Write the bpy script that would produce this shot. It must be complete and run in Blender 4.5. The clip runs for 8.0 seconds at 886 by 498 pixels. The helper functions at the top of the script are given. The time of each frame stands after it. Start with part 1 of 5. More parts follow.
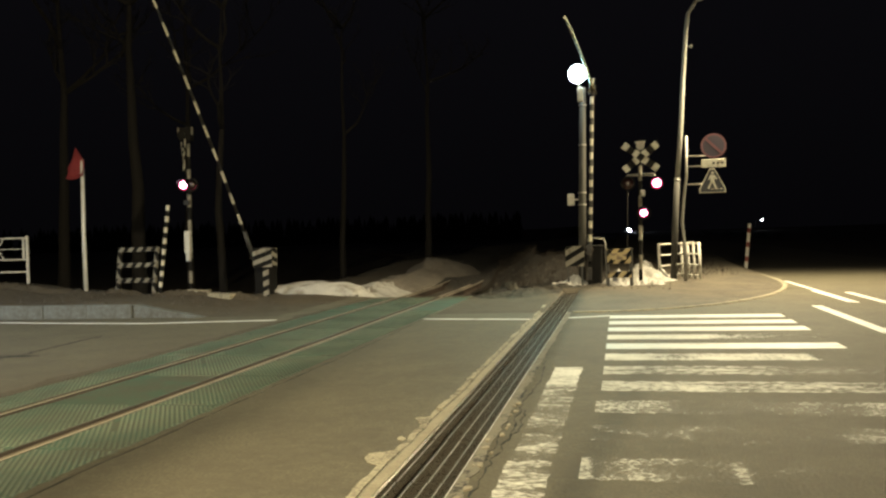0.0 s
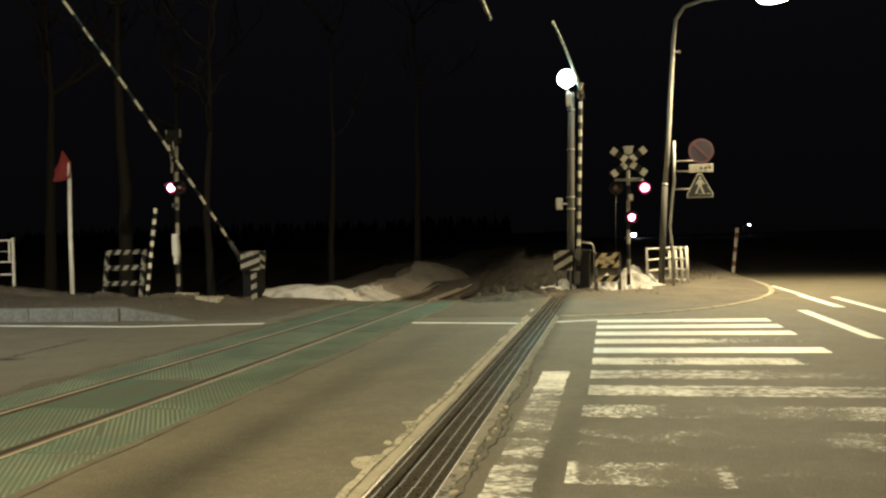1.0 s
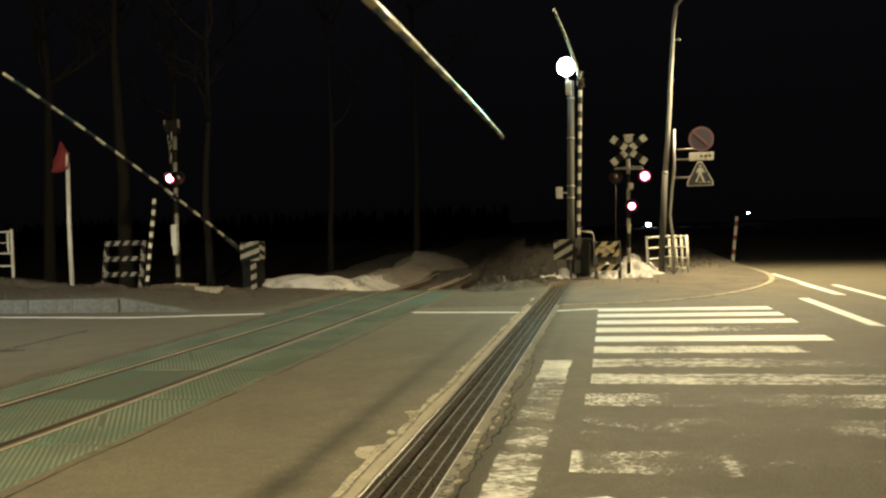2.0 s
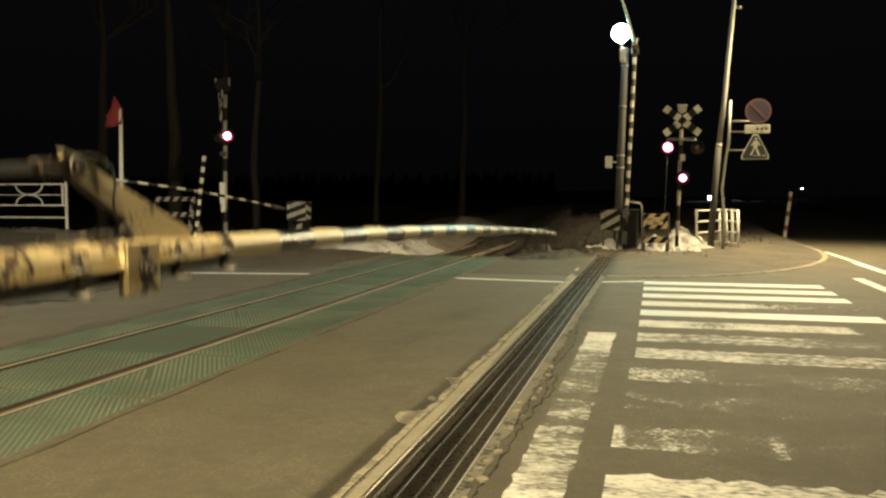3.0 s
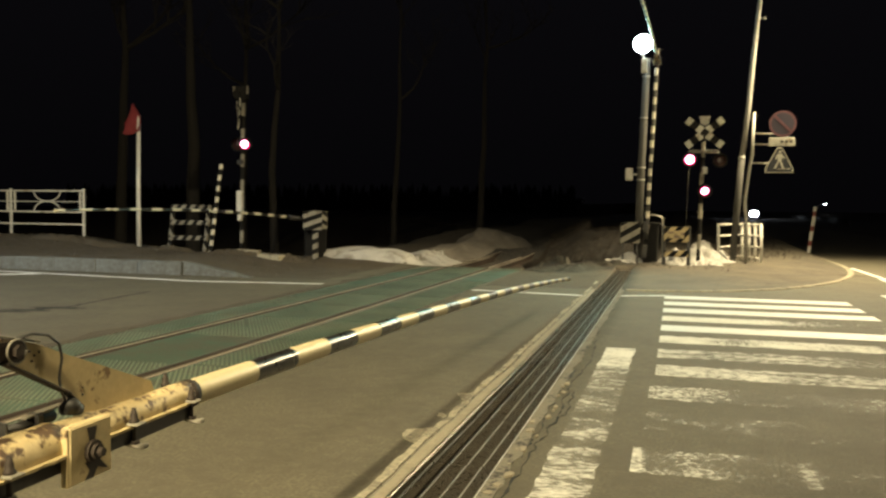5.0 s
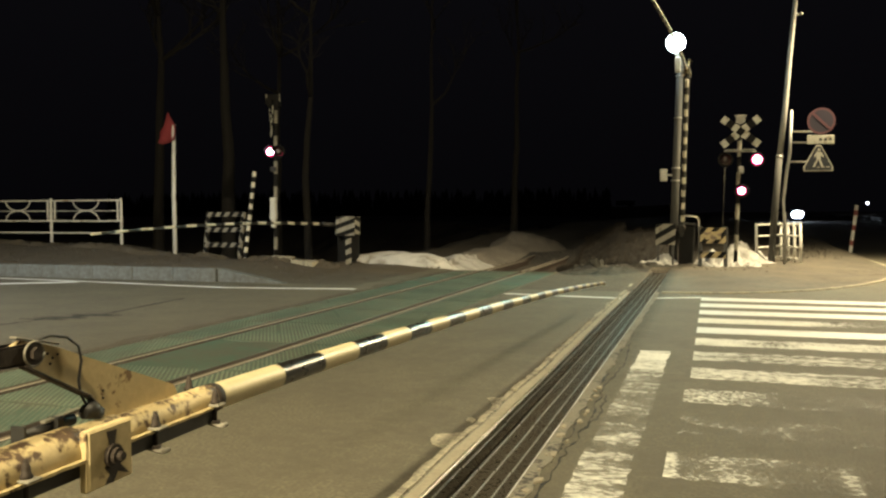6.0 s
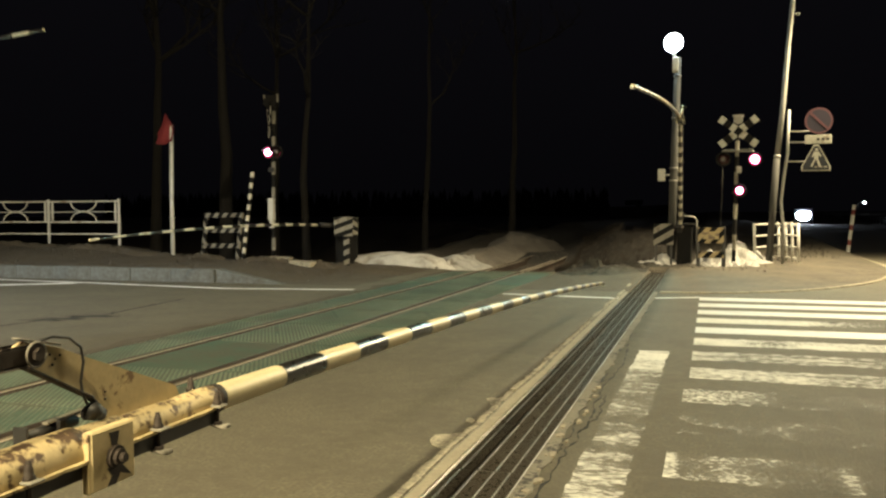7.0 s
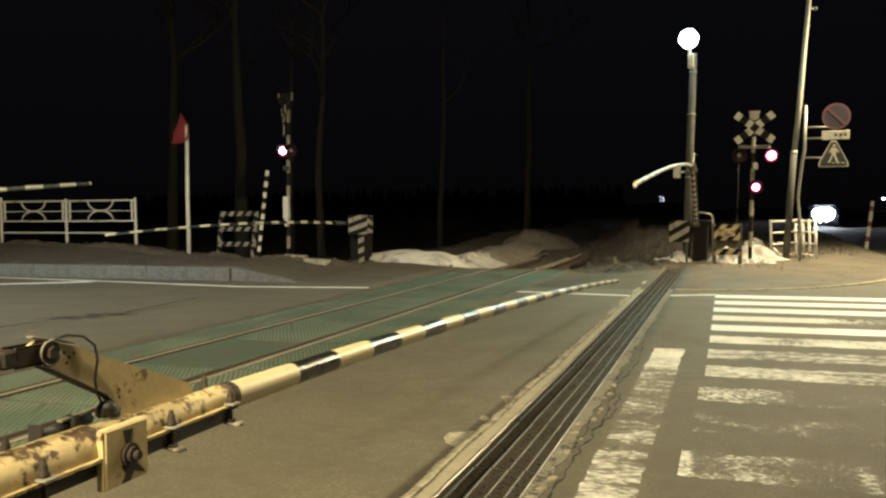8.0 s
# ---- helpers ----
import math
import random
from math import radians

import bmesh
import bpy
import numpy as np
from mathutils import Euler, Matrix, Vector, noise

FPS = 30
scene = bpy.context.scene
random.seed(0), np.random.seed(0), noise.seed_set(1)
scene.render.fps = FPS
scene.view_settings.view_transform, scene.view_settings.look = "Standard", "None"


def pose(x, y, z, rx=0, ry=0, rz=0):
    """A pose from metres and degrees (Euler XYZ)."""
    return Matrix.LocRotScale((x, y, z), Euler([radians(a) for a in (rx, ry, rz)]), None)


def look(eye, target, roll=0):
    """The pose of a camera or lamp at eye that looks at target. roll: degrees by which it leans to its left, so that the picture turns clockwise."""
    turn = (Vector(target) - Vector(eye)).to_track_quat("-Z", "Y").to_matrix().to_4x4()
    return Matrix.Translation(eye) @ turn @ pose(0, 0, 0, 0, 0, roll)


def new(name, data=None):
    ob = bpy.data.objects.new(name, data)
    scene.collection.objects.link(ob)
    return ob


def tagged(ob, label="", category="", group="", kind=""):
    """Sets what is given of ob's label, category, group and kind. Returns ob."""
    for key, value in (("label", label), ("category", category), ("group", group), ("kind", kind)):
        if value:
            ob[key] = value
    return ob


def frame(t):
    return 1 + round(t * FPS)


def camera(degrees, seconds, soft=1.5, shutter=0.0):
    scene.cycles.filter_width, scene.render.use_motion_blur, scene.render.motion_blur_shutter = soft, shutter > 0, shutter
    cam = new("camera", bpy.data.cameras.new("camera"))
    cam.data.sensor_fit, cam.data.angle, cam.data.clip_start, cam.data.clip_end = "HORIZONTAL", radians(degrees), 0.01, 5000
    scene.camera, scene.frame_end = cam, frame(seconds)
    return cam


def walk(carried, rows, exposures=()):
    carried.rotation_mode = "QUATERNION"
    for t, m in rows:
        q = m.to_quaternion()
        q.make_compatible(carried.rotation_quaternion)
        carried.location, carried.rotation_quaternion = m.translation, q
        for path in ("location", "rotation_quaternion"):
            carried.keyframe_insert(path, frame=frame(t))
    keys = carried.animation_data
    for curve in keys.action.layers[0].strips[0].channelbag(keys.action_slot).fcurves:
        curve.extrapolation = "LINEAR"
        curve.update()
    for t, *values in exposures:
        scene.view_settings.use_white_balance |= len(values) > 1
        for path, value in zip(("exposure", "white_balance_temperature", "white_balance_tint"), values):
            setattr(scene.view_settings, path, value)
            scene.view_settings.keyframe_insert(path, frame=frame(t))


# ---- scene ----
cam = camera(56.3, 8.0, soft=2.35, shutter=0.5)
PATH = [
    (0, (3.797, -0.56, 1.389), (3.379, 1.396, 1.362), -1.8),
    (0.5, (3.804, -0.563, 1.392), (3.405, 1.397, 1.371), -1.5),
    (1, (3.811, -0.563, 1.392), (3.419, 1.398, 1.373), -1.6),
    (1.5, (3.806, -0.566, 1.386), (3.421, 1.396, 1.356), -1.9),
    (2.8, (3.745, -0.475, 1.389), (3.281, 1.468, 1.284), -0.5),
    (3, (3.747, -0.475, 1.394), (3.253, 1.459, 1.268), -0.0),
    (3.5, (3.678, -0.439, 1.414), (3.209, 1.501, 1.292), -0.6),
    (4, (3.617, -0.394, 1.425), (3.209, 1.562, 1.329), -0.4),
    (4.5, (3.676, -0.302, 1.409), (3.218, 1.645, 1.359), 0.7),
    (5, (3.731, -0.235, 1.369), (3.193, 1.688, 1.271), 0.6),
    (5.2, (3.763, -0.195, 1.357), (3.189, 1.718, 1.254), 0.3),
    (6.5, (3.758, -0.16, 1.352), (3.136, 1.739, 1.272), -0.2),
    (7, (3.754, -0.161, 1.353), (3.14, 1.74, 1.267), -0.3),
    (7.5, (3.754, -0.158, 1.353), (3.13, 1.741, 1.273), -0.4),
    (8, (3.76, -0.155, 1.353), (3.112, 1.735, 1.262), -0.5),
]
EXPOSURES = [(0, 0.17, 6150, 10), (1.5, 0.08, 6350, 10), (3, 0.0, 6620, 9), (4, -0.02, 6640, 9), (4.5, 0.03, 6470, 9), (5.2, 0.15, 6280, 10), (6.5, 0.2, 6120, 10), (8, 0.17, 6200, 10)]
walk(cam, [(t, look(eye, target, roll)) for t, eye, target, roll in PATH], EXPOSURES)

# ---------------------------------------------------------------- world and light
world = bpy.data.worlds.new("night")
world.use_nodes = True
scene.world = world
sky, links = world.node_tree.nodes, world.node_tree.links
sky["Background"].inputs[0].default_value = (0.5, 0.45, 0.55, 1)
place = sky.new("ShaderNodeTexCoord")
axes = sky.new("ShaderNodeSeparateXYZ")
links.new(place.outputs["Generated"], axes.inputs[0])
rise = sky.new("ShaderNodeMapRange")
rise.inputs[1].default_value, rise.inputs[2].default_value = 0.0, 0.45
rise.inputs[3].default_value, rise.inputs[4].default_value = 0.003, 0.0066
links.new(axes.outputs["Z"], rise.inputs[0])
links.new(rise.outputs[0], sky["Background"].inputs[1])


def lamp(name, kind, place, watts, colour, radius, target=None, cone=None, blend=0.5):
    data = bpy.data.lights.new(name, kind)
    data.energy, data.color, data.shadow_soft_size = watts, colour, radius
    if kind == "SPOT":
        data.spot_size, data.spot_blend = radians(cone), blend
    ob = new(name, data)
    ob.matrix_world = look(place, target) if target else Matrix.Translation(place)
    return ob


WARM, COOL = (1.0, 0.8, 0.45), (0.45, 1.0, 0.86)
STREET = Vector((7.85, 20.5, 6.97))      # sodium street lamp over the junction
FLOOD = Vector((2.9, 20.05, 5.3))      # mercury lamp on the crossing pole
NEAR = Vector((2.98, -1.5, 6.75))         # lamps on the camera's side of the road
NEAR_LEFT = Vector((1.35, -7.6, 7.0))
BANK = Vector((-8.5, 4.5, 6.6))         # mercury lamp across the track, out of view
lamp("street_light_source", "SPOT", STREET - Vector((0, 0, 0.2)), 8900, WARM, 0.8, STREET - Vector((0.5, 2.2, 7)), 150, 0.6)
lamp("flood_light_source", "SPOT", FLOOD + Vector((0, -0.3, -0.1)), 950, COOL, 0.26, FLOOD + Vector((-1.6, -10, -4.5)), 118, 0.7)
lamp("near_light_source", "SPOT", NEAR - Vector((0, 0, 0.3)), 4700, (1.0, 0.81, 0.45), 0.12, NEAR + Vector((-5.6, 10, -6)), 100, 0.9)
lamp("near_left_light_source", "SPOT", NEAR_LEFT - Vector((0, 0, 0.42)), 19500, (1.0, 0.81, 0.46), 0.14, NEAR_LEFT + Vector((-2.8, 8.4, -6)), 94, 0.6)
lamp("bank_light_source", "SPOT", BANK - Vector((0, 0, 0.42)), 6500, (0.92, 0.98, 0.93), 0.14, BANK + Vector((0.5, 3.4, -6)), 106, 0.7)

# ---------------------------------------------------------------- materials
def material(name, colour, rough=0.7, metal=0.0, dark=0.6, scale=8.0, fine=60.0, bump=0.3, spots=None, spot_amount=0.0, spot_scale=3.0, depth=0.004, stretch=(1, 1, 1), soft=0.03, crumb=0.0, grain=0.0):
    """Two scales of variation in colour, relief, and spots of a second colour with a ragged edge."""
    m = bpy.data.materials.new(name)
    m.use_nodes = True
    n, l = m.node_tree.nodes, m.node_tree.links
    b = n["Principled BSDF"]
    co = n.new("ShaderNodeTexCoord")

    mapping = n.new("ShaderNodeMapping")
    mapping.inputs["Scale"].default_value = stretch
    l.new(co.outputs["Object"], mapping.inputs["Vector"])

    def tex(s, detail=4.0, dist=0.0):
        t = n.new("ShaderNodeTexNoise")
        t.inputs["Scale"].default_value, t.inputs["Detail"].default_value, t.inputs["Distortion"].default_value = s, detail, dist
        l.new(mapping.outputs["Vector"], t.inputs["Vector"])
        return t

    def mix(f, a, c):
        x = n.new("ShaderNodeMix")
        x.data_type = "RGBA"
        for k, v in ((0, f), (6, a), (7, c)):
            if hasattr(v, "links"):
                l.new(v, x.inputs[k])
            else:
                x.inputs[k].default_value = v
        return x.outputs[2]

    def ramp(src, lo, hi):
        r = n.new("ShaderNodeMapRange")
        r.inputs[1].default_value, r.inputs[2].default_value = lo, hi
        l.new(src, r.inputs[0])
        return r.outputs[0]

    c1 = (*colour, 1)
    c0 = (*[v * dark for v in colour], 1)
    big, small = tex(scale), tex(fine, 6.0)
    col = mix(ramp(big.outputs["Fac"], 0.3, 0.7), c0, c1)
    rough_grain = mix(ramp(small.outputs["Fac"], 0.35, 0.65), (*[v * (0.5 + dark / 2 - grain) for v in colour], 1), (*[min(1, v * (1.15 + grain)) for v in colour], 1))
    col = mix(0.45, col, rough_grain)
    if spots:
        sp = tex(spot_scale, 8.0, 0.4)
        edge = 0.5 + (0.5 - spot_amount) * 0.5
        mask = sp.outputs["Fac"]
        if crumb:
            # crumbled edges: a finer pattern joins the large one
            add = n.new("ShaderNodeMix")
            add.inputs[0].default_value = crumb
            l.new(mask, add.inputs[2])
            l.new(tex(spot_scale * 6, 6.0).outputs["Fac"], add.inputs[3])
            mask = add.outputs[0]
        col = mix(ramp(mask, edge - soft, edge + soft), col, (*spots, 1))
    l.new(col, b.inputs["Base Color"])
    r = n.new("ShaderNodeMapRange")
    r.inputs[3].default_value, r.inputs[4].default_value = max(0.05, rough - 0.12), min(1, rough + 0.12)
    l.new(small.outputs["Fac"], r.inputs[0])
    l.new(r.outputs[0], b.inputs["Roughness"])
    b.inputs["Metallic"].default_value = metal
    if bump:
        u = n.new("ShaderNodeBump")
        u.inputs["Strength"].default_value, u.inputs["Distance"].default_value = bump, depth
        l.new(small.outputs["Fac"], u.inputs["Height"])
        l.new(u.outputs[0], b.inputs["Normal"])
    return m


def glow(name, colour, strength):
    m = bpy.data.materials.new(name)
    m.use_nodes = True
    b = m.node_tree.nodes["Principled BSDF"]
    b.inputs["Base Color"].default_value = (*colour, 1)
    b.inputs["Emission Color"].default_value = (*colour, 1)
    b.inputs["Emission Strength"].default_value = strength
    return m


M = {
    "asphalt": material("asphalt", (0.1, 0.088, 0.0585), 0.85, dark=0.68, scale=0.7, fine=46, bump=1.0, depth=0.005, spots=(0.068, 0.059, 0.04), spot_amount=0.46, spot_scale=1.6, soft=0.1, crumb=0.5, grain=0.6),
    "pavement": material("pavement_asphalt", (0.102, 0.086, 0.061), 0.9, dark=0.6, scale=0.9, fine=30, bump=1.0, depth=0.01, spots=(0.048, 0.042, 0.034), spot_amount=0.42, spot_scale=1.6, soft=0.1, crumb=0.45, grain=0.4),
    "soil": material("soil_and_dead_grass", (0.073, 0.058, 0.037), 0.95, dark=0.45, scale=1.3, fine=26, bump=1.0, depth=0.03, spots=(0.07, 0.058, 0.042), spot_amount=0.35, spot_scale=4, soft=0.08),
    "verge": material("flattened_dead_grass", (0.04, 0.036, 0.025), 0.95, dark=0.45, scale=2.2, fine=30, bump=1.0, depth=0.02, spots=(0.022, 0.018, 0.012), spot_amount=0.45, spot_scale=4, soft=0.08, crumb=0.5),
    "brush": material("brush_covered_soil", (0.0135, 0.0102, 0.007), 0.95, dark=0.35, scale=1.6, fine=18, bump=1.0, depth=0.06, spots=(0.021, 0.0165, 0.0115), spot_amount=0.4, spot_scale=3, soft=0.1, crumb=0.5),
    "ballast": material("ballast_bed", (0.036, 0.032, 0.027), 0.95, dark=0.4, scale=3, fine=22, bump=1.0, depth=0.04),
    "snow": material("old_snow", (0.5, 0.49, 0.46), 0.75, dark=0.6, scale=2.2, fine=16, bump=1.0, depth=0.03, spots=(0.2, 0.18, 0.15), spot_amount=0.26, spot_scale=2.6, soft=0.1),
    "dirty_snow": material("dirty_snow", (0.23, 0.205, 0.17), 0.9, dark=0.6, scale=1.2, fine=14, bump=1.0, depth=0.04, spots=(0.15, 0.13, 0.105), spot_amount=0.4, spot_scale=1.6, soft=0.12, crumb=0.4),
    "paint": material("road_paint", (0.65, 0.65, 0.63), 0.6, dark=0.85, scale=3, fine=50, bump=0.2, spots=(0.2, 0.185, 0.15), spot_amount=0.3, spot_scale=5, stretch=(0.35, 1.3, 1), soft=0.05, crumb=0.4),
    "worn": material("worn_road_paint", (0.55, 0.54, 0.49), 0.75, dark=0.55, scale=4, fine=40, bump=0.2, spots=(0.085, 0.076, 0.064), spot_amount=0.44, spot_scale=3.5, stretch=(0.5, 1.2, 1), soft=0.04, crumb=0.5),
    "green": material("green_paint", (0.06, 0.11, 0.079), 0.6, dark=0.6, scale=1.2, fine=30, bump=0.4, spots=(0.07, 0.074, 0.055), spot_amount=0.5, spot_scale=1.8, soft=0.08, crumb=0.4, grain=0.2),
    "rib": material("worn_green_rib", (0.165, 0.195, 0.14), 0.55, dark=0.7, scale=2, fine=30, bump=0.2, spots=(0.075, 0.1, 0.072), spot_amount=0.47, spot_scale=1.0, soft=0.12),
    "rail": material("rail_steel", (0.052, 0.037, 0.028), 0.65, 0.2, dark=0.6, scale=4, fine=60, bump=0.3),
    "railcrown": material("rusted_rail_crown", (0.15, 0.115, 0.08), 0.55, 0.2, dark=0.7, scale=4, fine=60, bump=0.2),
    # pale steel: lamp light on the rail heads, put into the colour
    "railhead": material("polished_rail_head", (0.4, 0.36, 0.28), 0.45, 0.15, dark=0.7, scale=4, fine=60, bump=0.1),
    "grate": material("galvanised_grating", (0.095, 0.082, 0.064), 0.3, 0.65, dark=0.6, scale=3, fine=50, bump=0.2),
    "bar": material("bright_bar", (0.34, 0.355, 0.345), 0.35, 0.4, dark=0.6, scale=5, fine=40, bump=0.1),
    # near black, so that recesses and gaps look shaded from any side
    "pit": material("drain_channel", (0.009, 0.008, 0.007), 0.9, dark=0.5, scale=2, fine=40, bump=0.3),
    "cement": material("rough_cement", (0.33, 0.3, 0.22), 0.9, dark=0.65, scale=2.5, fine=40, bump=0.9, depth=0.006, spots=(0.12, 0.105, 0.08), spot_amount=0.42, spot_scale=5, soft=0.07, crumb=0.45, grain=0.25),
    "smooth_cement": material("trowelled_cement", (0.27, 0.24, 0.175), 0.85, dark=0.8, scale=2.0, fine=50, bump=0.5, spots=(0.2, 0.175, 0.125), spot_amount=0.4, spot_scale=4, soft=0.1, crumb=0.4, grain=0.1),
    "kerb": material("kerb_concrete", (0.135, 0.146, 0.148), 0.9, dark=0.6, scale=1.1, fine=40, bump=0.9, spots=(0.07, 0.066, 0.056), spot_amount=0.5, spot_scale=1.9, soft=0.12, crumb=0.4, grain=0.2),
    "pole": material("spun_concrete", (0.048, 0.046, 0.041), 0.85, dark=0.75, scale=2, fine=60, bump=0.3),
    "galv": material("galvanised_steel", (0.27, 0.262, 0.24), 0.55, 0.4, dark=0.7, scale=4, fine=50, bump=0.1),
    "white": material("white_paint", (0.55, 0.54, 0.49), 0.5, dark=0.75, scale=3, fine=40, bump=0.15, spots=(0.26, 0.21, 0.16), spot_amount=0.22, spot_scale=6, soft=0.06),
    "yellow": material("faded_yellow_paint", (0.36, 0.28, 0.13), 0.55, dark=0.7, scale=5, fine=45, bump=0.25, spots=(0.14, 0.1, 0.06), spot_amount=0.3, spot_scale=7),
    "arm_yellow": material("chipped_yellow_paint", (0.52, 0.415, 0.22), 0.55, dark=0.72, scale=7, fine=40, bump=0.5, spots=(0.085, 0.052, 0.03), spot_amount=0.435, spot_scale=9.5, soft=0.03, crumb=0.35),
    "plate": material("scratched_yellow_plate", (0.52, 0.42, 0.225), 0.6, dark=0.8, scale=7, fine=60, bump=0.3, spots=(0.19, 0.12, 0.06), spot_amount=0.28, spot_scale=9, soft=0.03, crumb=0.45),
    "cream": material("cream_band", (0.49, 0.425, 0.26), 0.46, dark=0.9, scale=2, fine=30, bump=0.05, spots=(0.42, 0.33, 0.18), spot_amount=0.18, spot_scale=6, soft=0.05, crumb=0.4),
    "black": material("black_band", (0.012, 0.011, 0.01), 0.3, dark=0.7, scale=3, fine=30, bump=0.05),
    "darkpaint": material("dark_paint", (0.025, 0.024, 0.023), 0.55, dark=0.6, scale=3, fine=40, bump=0.2),
    "matte": material("matt_black_paint", (0.01, 0.0095, 0.009), 0.85, dark=0.7, scale=3, fine=30, bump=0.1),
    "right_strip": material("broken_cement_edge", (0.17, 0.155, 0.12), 0.9, dark=0.6, scale=3, fine=40, bump=1.0, depth=0.008, spots=(0.03, 0.027, 0.022), spot_amount=0.36, spot_scale=5, soft=0.03, crumb=0.5),
    "rust": material("rusty_steel", (0.033, 0.023, 0.016), 0.75, 0.2, dark=0.5, scale=12, fine=70, bump=0.6),
    "red": material("red_cloth", (0.29, 0.04, 0.045), 0.85, dark=0.6, scale=5, fine=60, bump=0.2),
    "redpaint": material("red_band", (0.17, 0.035, 0.03), 0.55, dark=0.7, scale=5, fine=40, bump=0.1),
    "signred": material("sign_red", (0.1, 0.036, 0.046), 0.5, dark=0.9, scale=3, fine=30, bump=0.0),
    "signblue": material("sign_blue", (0.026, 0.021, 0.036), 0.5, dark=0.9, scale=3, fine=30, bump=0.0),
    "signnavy": material("sign_navy", (0.012, 0.014, 0.02), 0.5, dark=0.8, scale=3, fine=30, bump=0.0),
    "board": material("sign_white", (0.4, 0.39, 0.33), 0.5, dark=0.75, scale=3, fine=30, bump=0.05, spots=(0.22, 0.19, 0.14), spot_amount=0.26, spot_scale=6, soft=0.06),
    "dull": material("dull_white_paint", (0.22, 0.205, 0.165), 0.6, dark=0.6, scale=3, fine=30, bump=0.2, spots=(0.1, 0.085, 0.065), spot_amount=0.34, spot_scale=6, soft=0.06),
    "pale": material("pale_band", (0.5, 0.47, 0.38), 0.4, dark=0.8, scale=3, fine=30, bump=0.1, spots=(0.2, 0.17, 0.12), spot_amount=0.2, spot_scale=5, soft=0.06),
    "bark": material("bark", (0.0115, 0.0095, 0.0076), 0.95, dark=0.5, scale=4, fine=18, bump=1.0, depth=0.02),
    "twig": material("dead_stalks", (0.022, 0.016, 0.0098), 0.9, dark=0.5, scale=3, fine=30, bump=0.2),
    "wood": material("sleeper_wood", (0.06, 0.045, 0.035), 0.9, dark=0.5, scale=6, fine=40, bump=0.8, depth=0.01),
    "stone": material("ballast_stone", (0.08, 0.07, 0.058), 0.95, dark=0.5, scale=20, fine=90, bump=0.4),
    "carpaint": material("dark_car_paint", (0.03, 0.035, 0.045), 0.25, 0.3, dark=0.9, scale=2, fine=30, bump=0.0),
    "glass": material("dark_glass", (0.01, 0.012, 0.015), 0.08, dark=0.9, scale=2, fine=30, bump=0.0),
    "rubber": material("rubber", (0.02, 0.02, 0.02), 0.85, dark=0.7, scale=8, fine=60, bump=0.3),
    "flood": glow("mercury_glow", (0.82, 1.0, 0.97), 40),
    "sodium": glow("street_lamp_glow", (1.0, 0.86, 0.6), 30),
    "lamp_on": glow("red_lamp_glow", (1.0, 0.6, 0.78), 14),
    # red glow painted round the lens core in place of the lamp's halo
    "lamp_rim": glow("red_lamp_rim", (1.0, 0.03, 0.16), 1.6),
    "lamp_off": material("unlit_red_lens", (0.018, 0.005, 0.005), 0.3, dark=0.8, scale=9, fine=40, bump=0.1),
    "headlight": glow("headlight_glow", (0.86, 0.93, 1.0), 90),
    "farlight": glow("far_lamp_glow", (0.9, 0.97, 1.0), 30),
}

M["matte"].node_tree.nodes["Principled BSDF"].inputs["Specular IOR Level"].default_value = 0.15


def worn_paint(name, axis, start, end, stops, scale=3.6, stretch=(1.0, 1.15, 1), crumb=0.6):
    """White road paint whose wear changes along the mark. stops: (share of the way, wear from 0 to 1)."""
    m = material(name, (0.7, 0.69, 0.63), 0.75, dark=0.62, scale=3.5, fine=45, bump=0.2)
    n, l = m.node_tree.nodes, m.node_tree.links
    b = n["Principled BSDF"]
    co = n.new("ShaderNodeTexCoord")
    mapping = n.new("ShaderNodeMapping")
    mapping.inputs["Scale"].default_value = stretch
    mapping.inputs["Location"].default_value = (len(name) * 1.7, start * 3.1 + stops[0][1], 0)
    l.new(co.outputs["Object"], mapping.inputs["Vector"])
    masks = []
    for s, d in ((scale, 6.0), (scale * 7, 9.0)):
        t = n.new("ShaderNodeTexNoise")
        t.inputs["Scale"].default_value, t.inputs["Detail"].default_value, t.inputs["Distortion"].default_value = s, d, 0.5
        l.new(mapping.outputs["Vector"], t.inputs["Vector"])
        masks.append(t)
    both = n.new("ShaderNodeMix")
    both.inputs[0].default_value = crumb
    l.new(masks[0].outputs["Fac"], both.inputs[2])
    l.new(masks[1].outputs["Fac"], both.inputs[3])
    split = n.new("ShaderNodeSeparateXYZ")
    l.new(co.outputs["Object"], split.inputs[0])
    way = n.new("ShaderNodeMapRange")
    way.inputs[1].default_value, way.inputs[2].default_value = start, end
    l.new(split.outputs[axis], way.inputs[0])
    ramp = n.new("ShaderNodeValToRGB")
    for k, (at, wear) in enumerate(stops):
        e = ramp.color_ramp.elements[k] if k < 2 else ramp.color_ramp.elements.new(at)
        e.position, e.color = at, (wear, wear, wear, 1)
    l.new(way.outputs[0], ramp.inputs[0])
    add = n.new("ShaderNodeMath")
    add.operation = "MULTIPLY_ADD"
    add.inputs[1].default_value = 0.5
    l.new(ramp.outputs[0], add.inputs[0])
    l.new(both.outputs[0], add.inputs[2])
    gone = n.new("ShaderNodeMapRange")
    gone.inputs[1].default_value, gone.inputs[2].default_value = 0.615, 0.83
    gone.inputs[3].default_value, gone.inputs[4].default_value = 1.0, 0.0
    l.new(add.outputs[0], gone.inputs[0])
    l.new(gone.outputs[0], b.inputs["Alpha"])
    return m


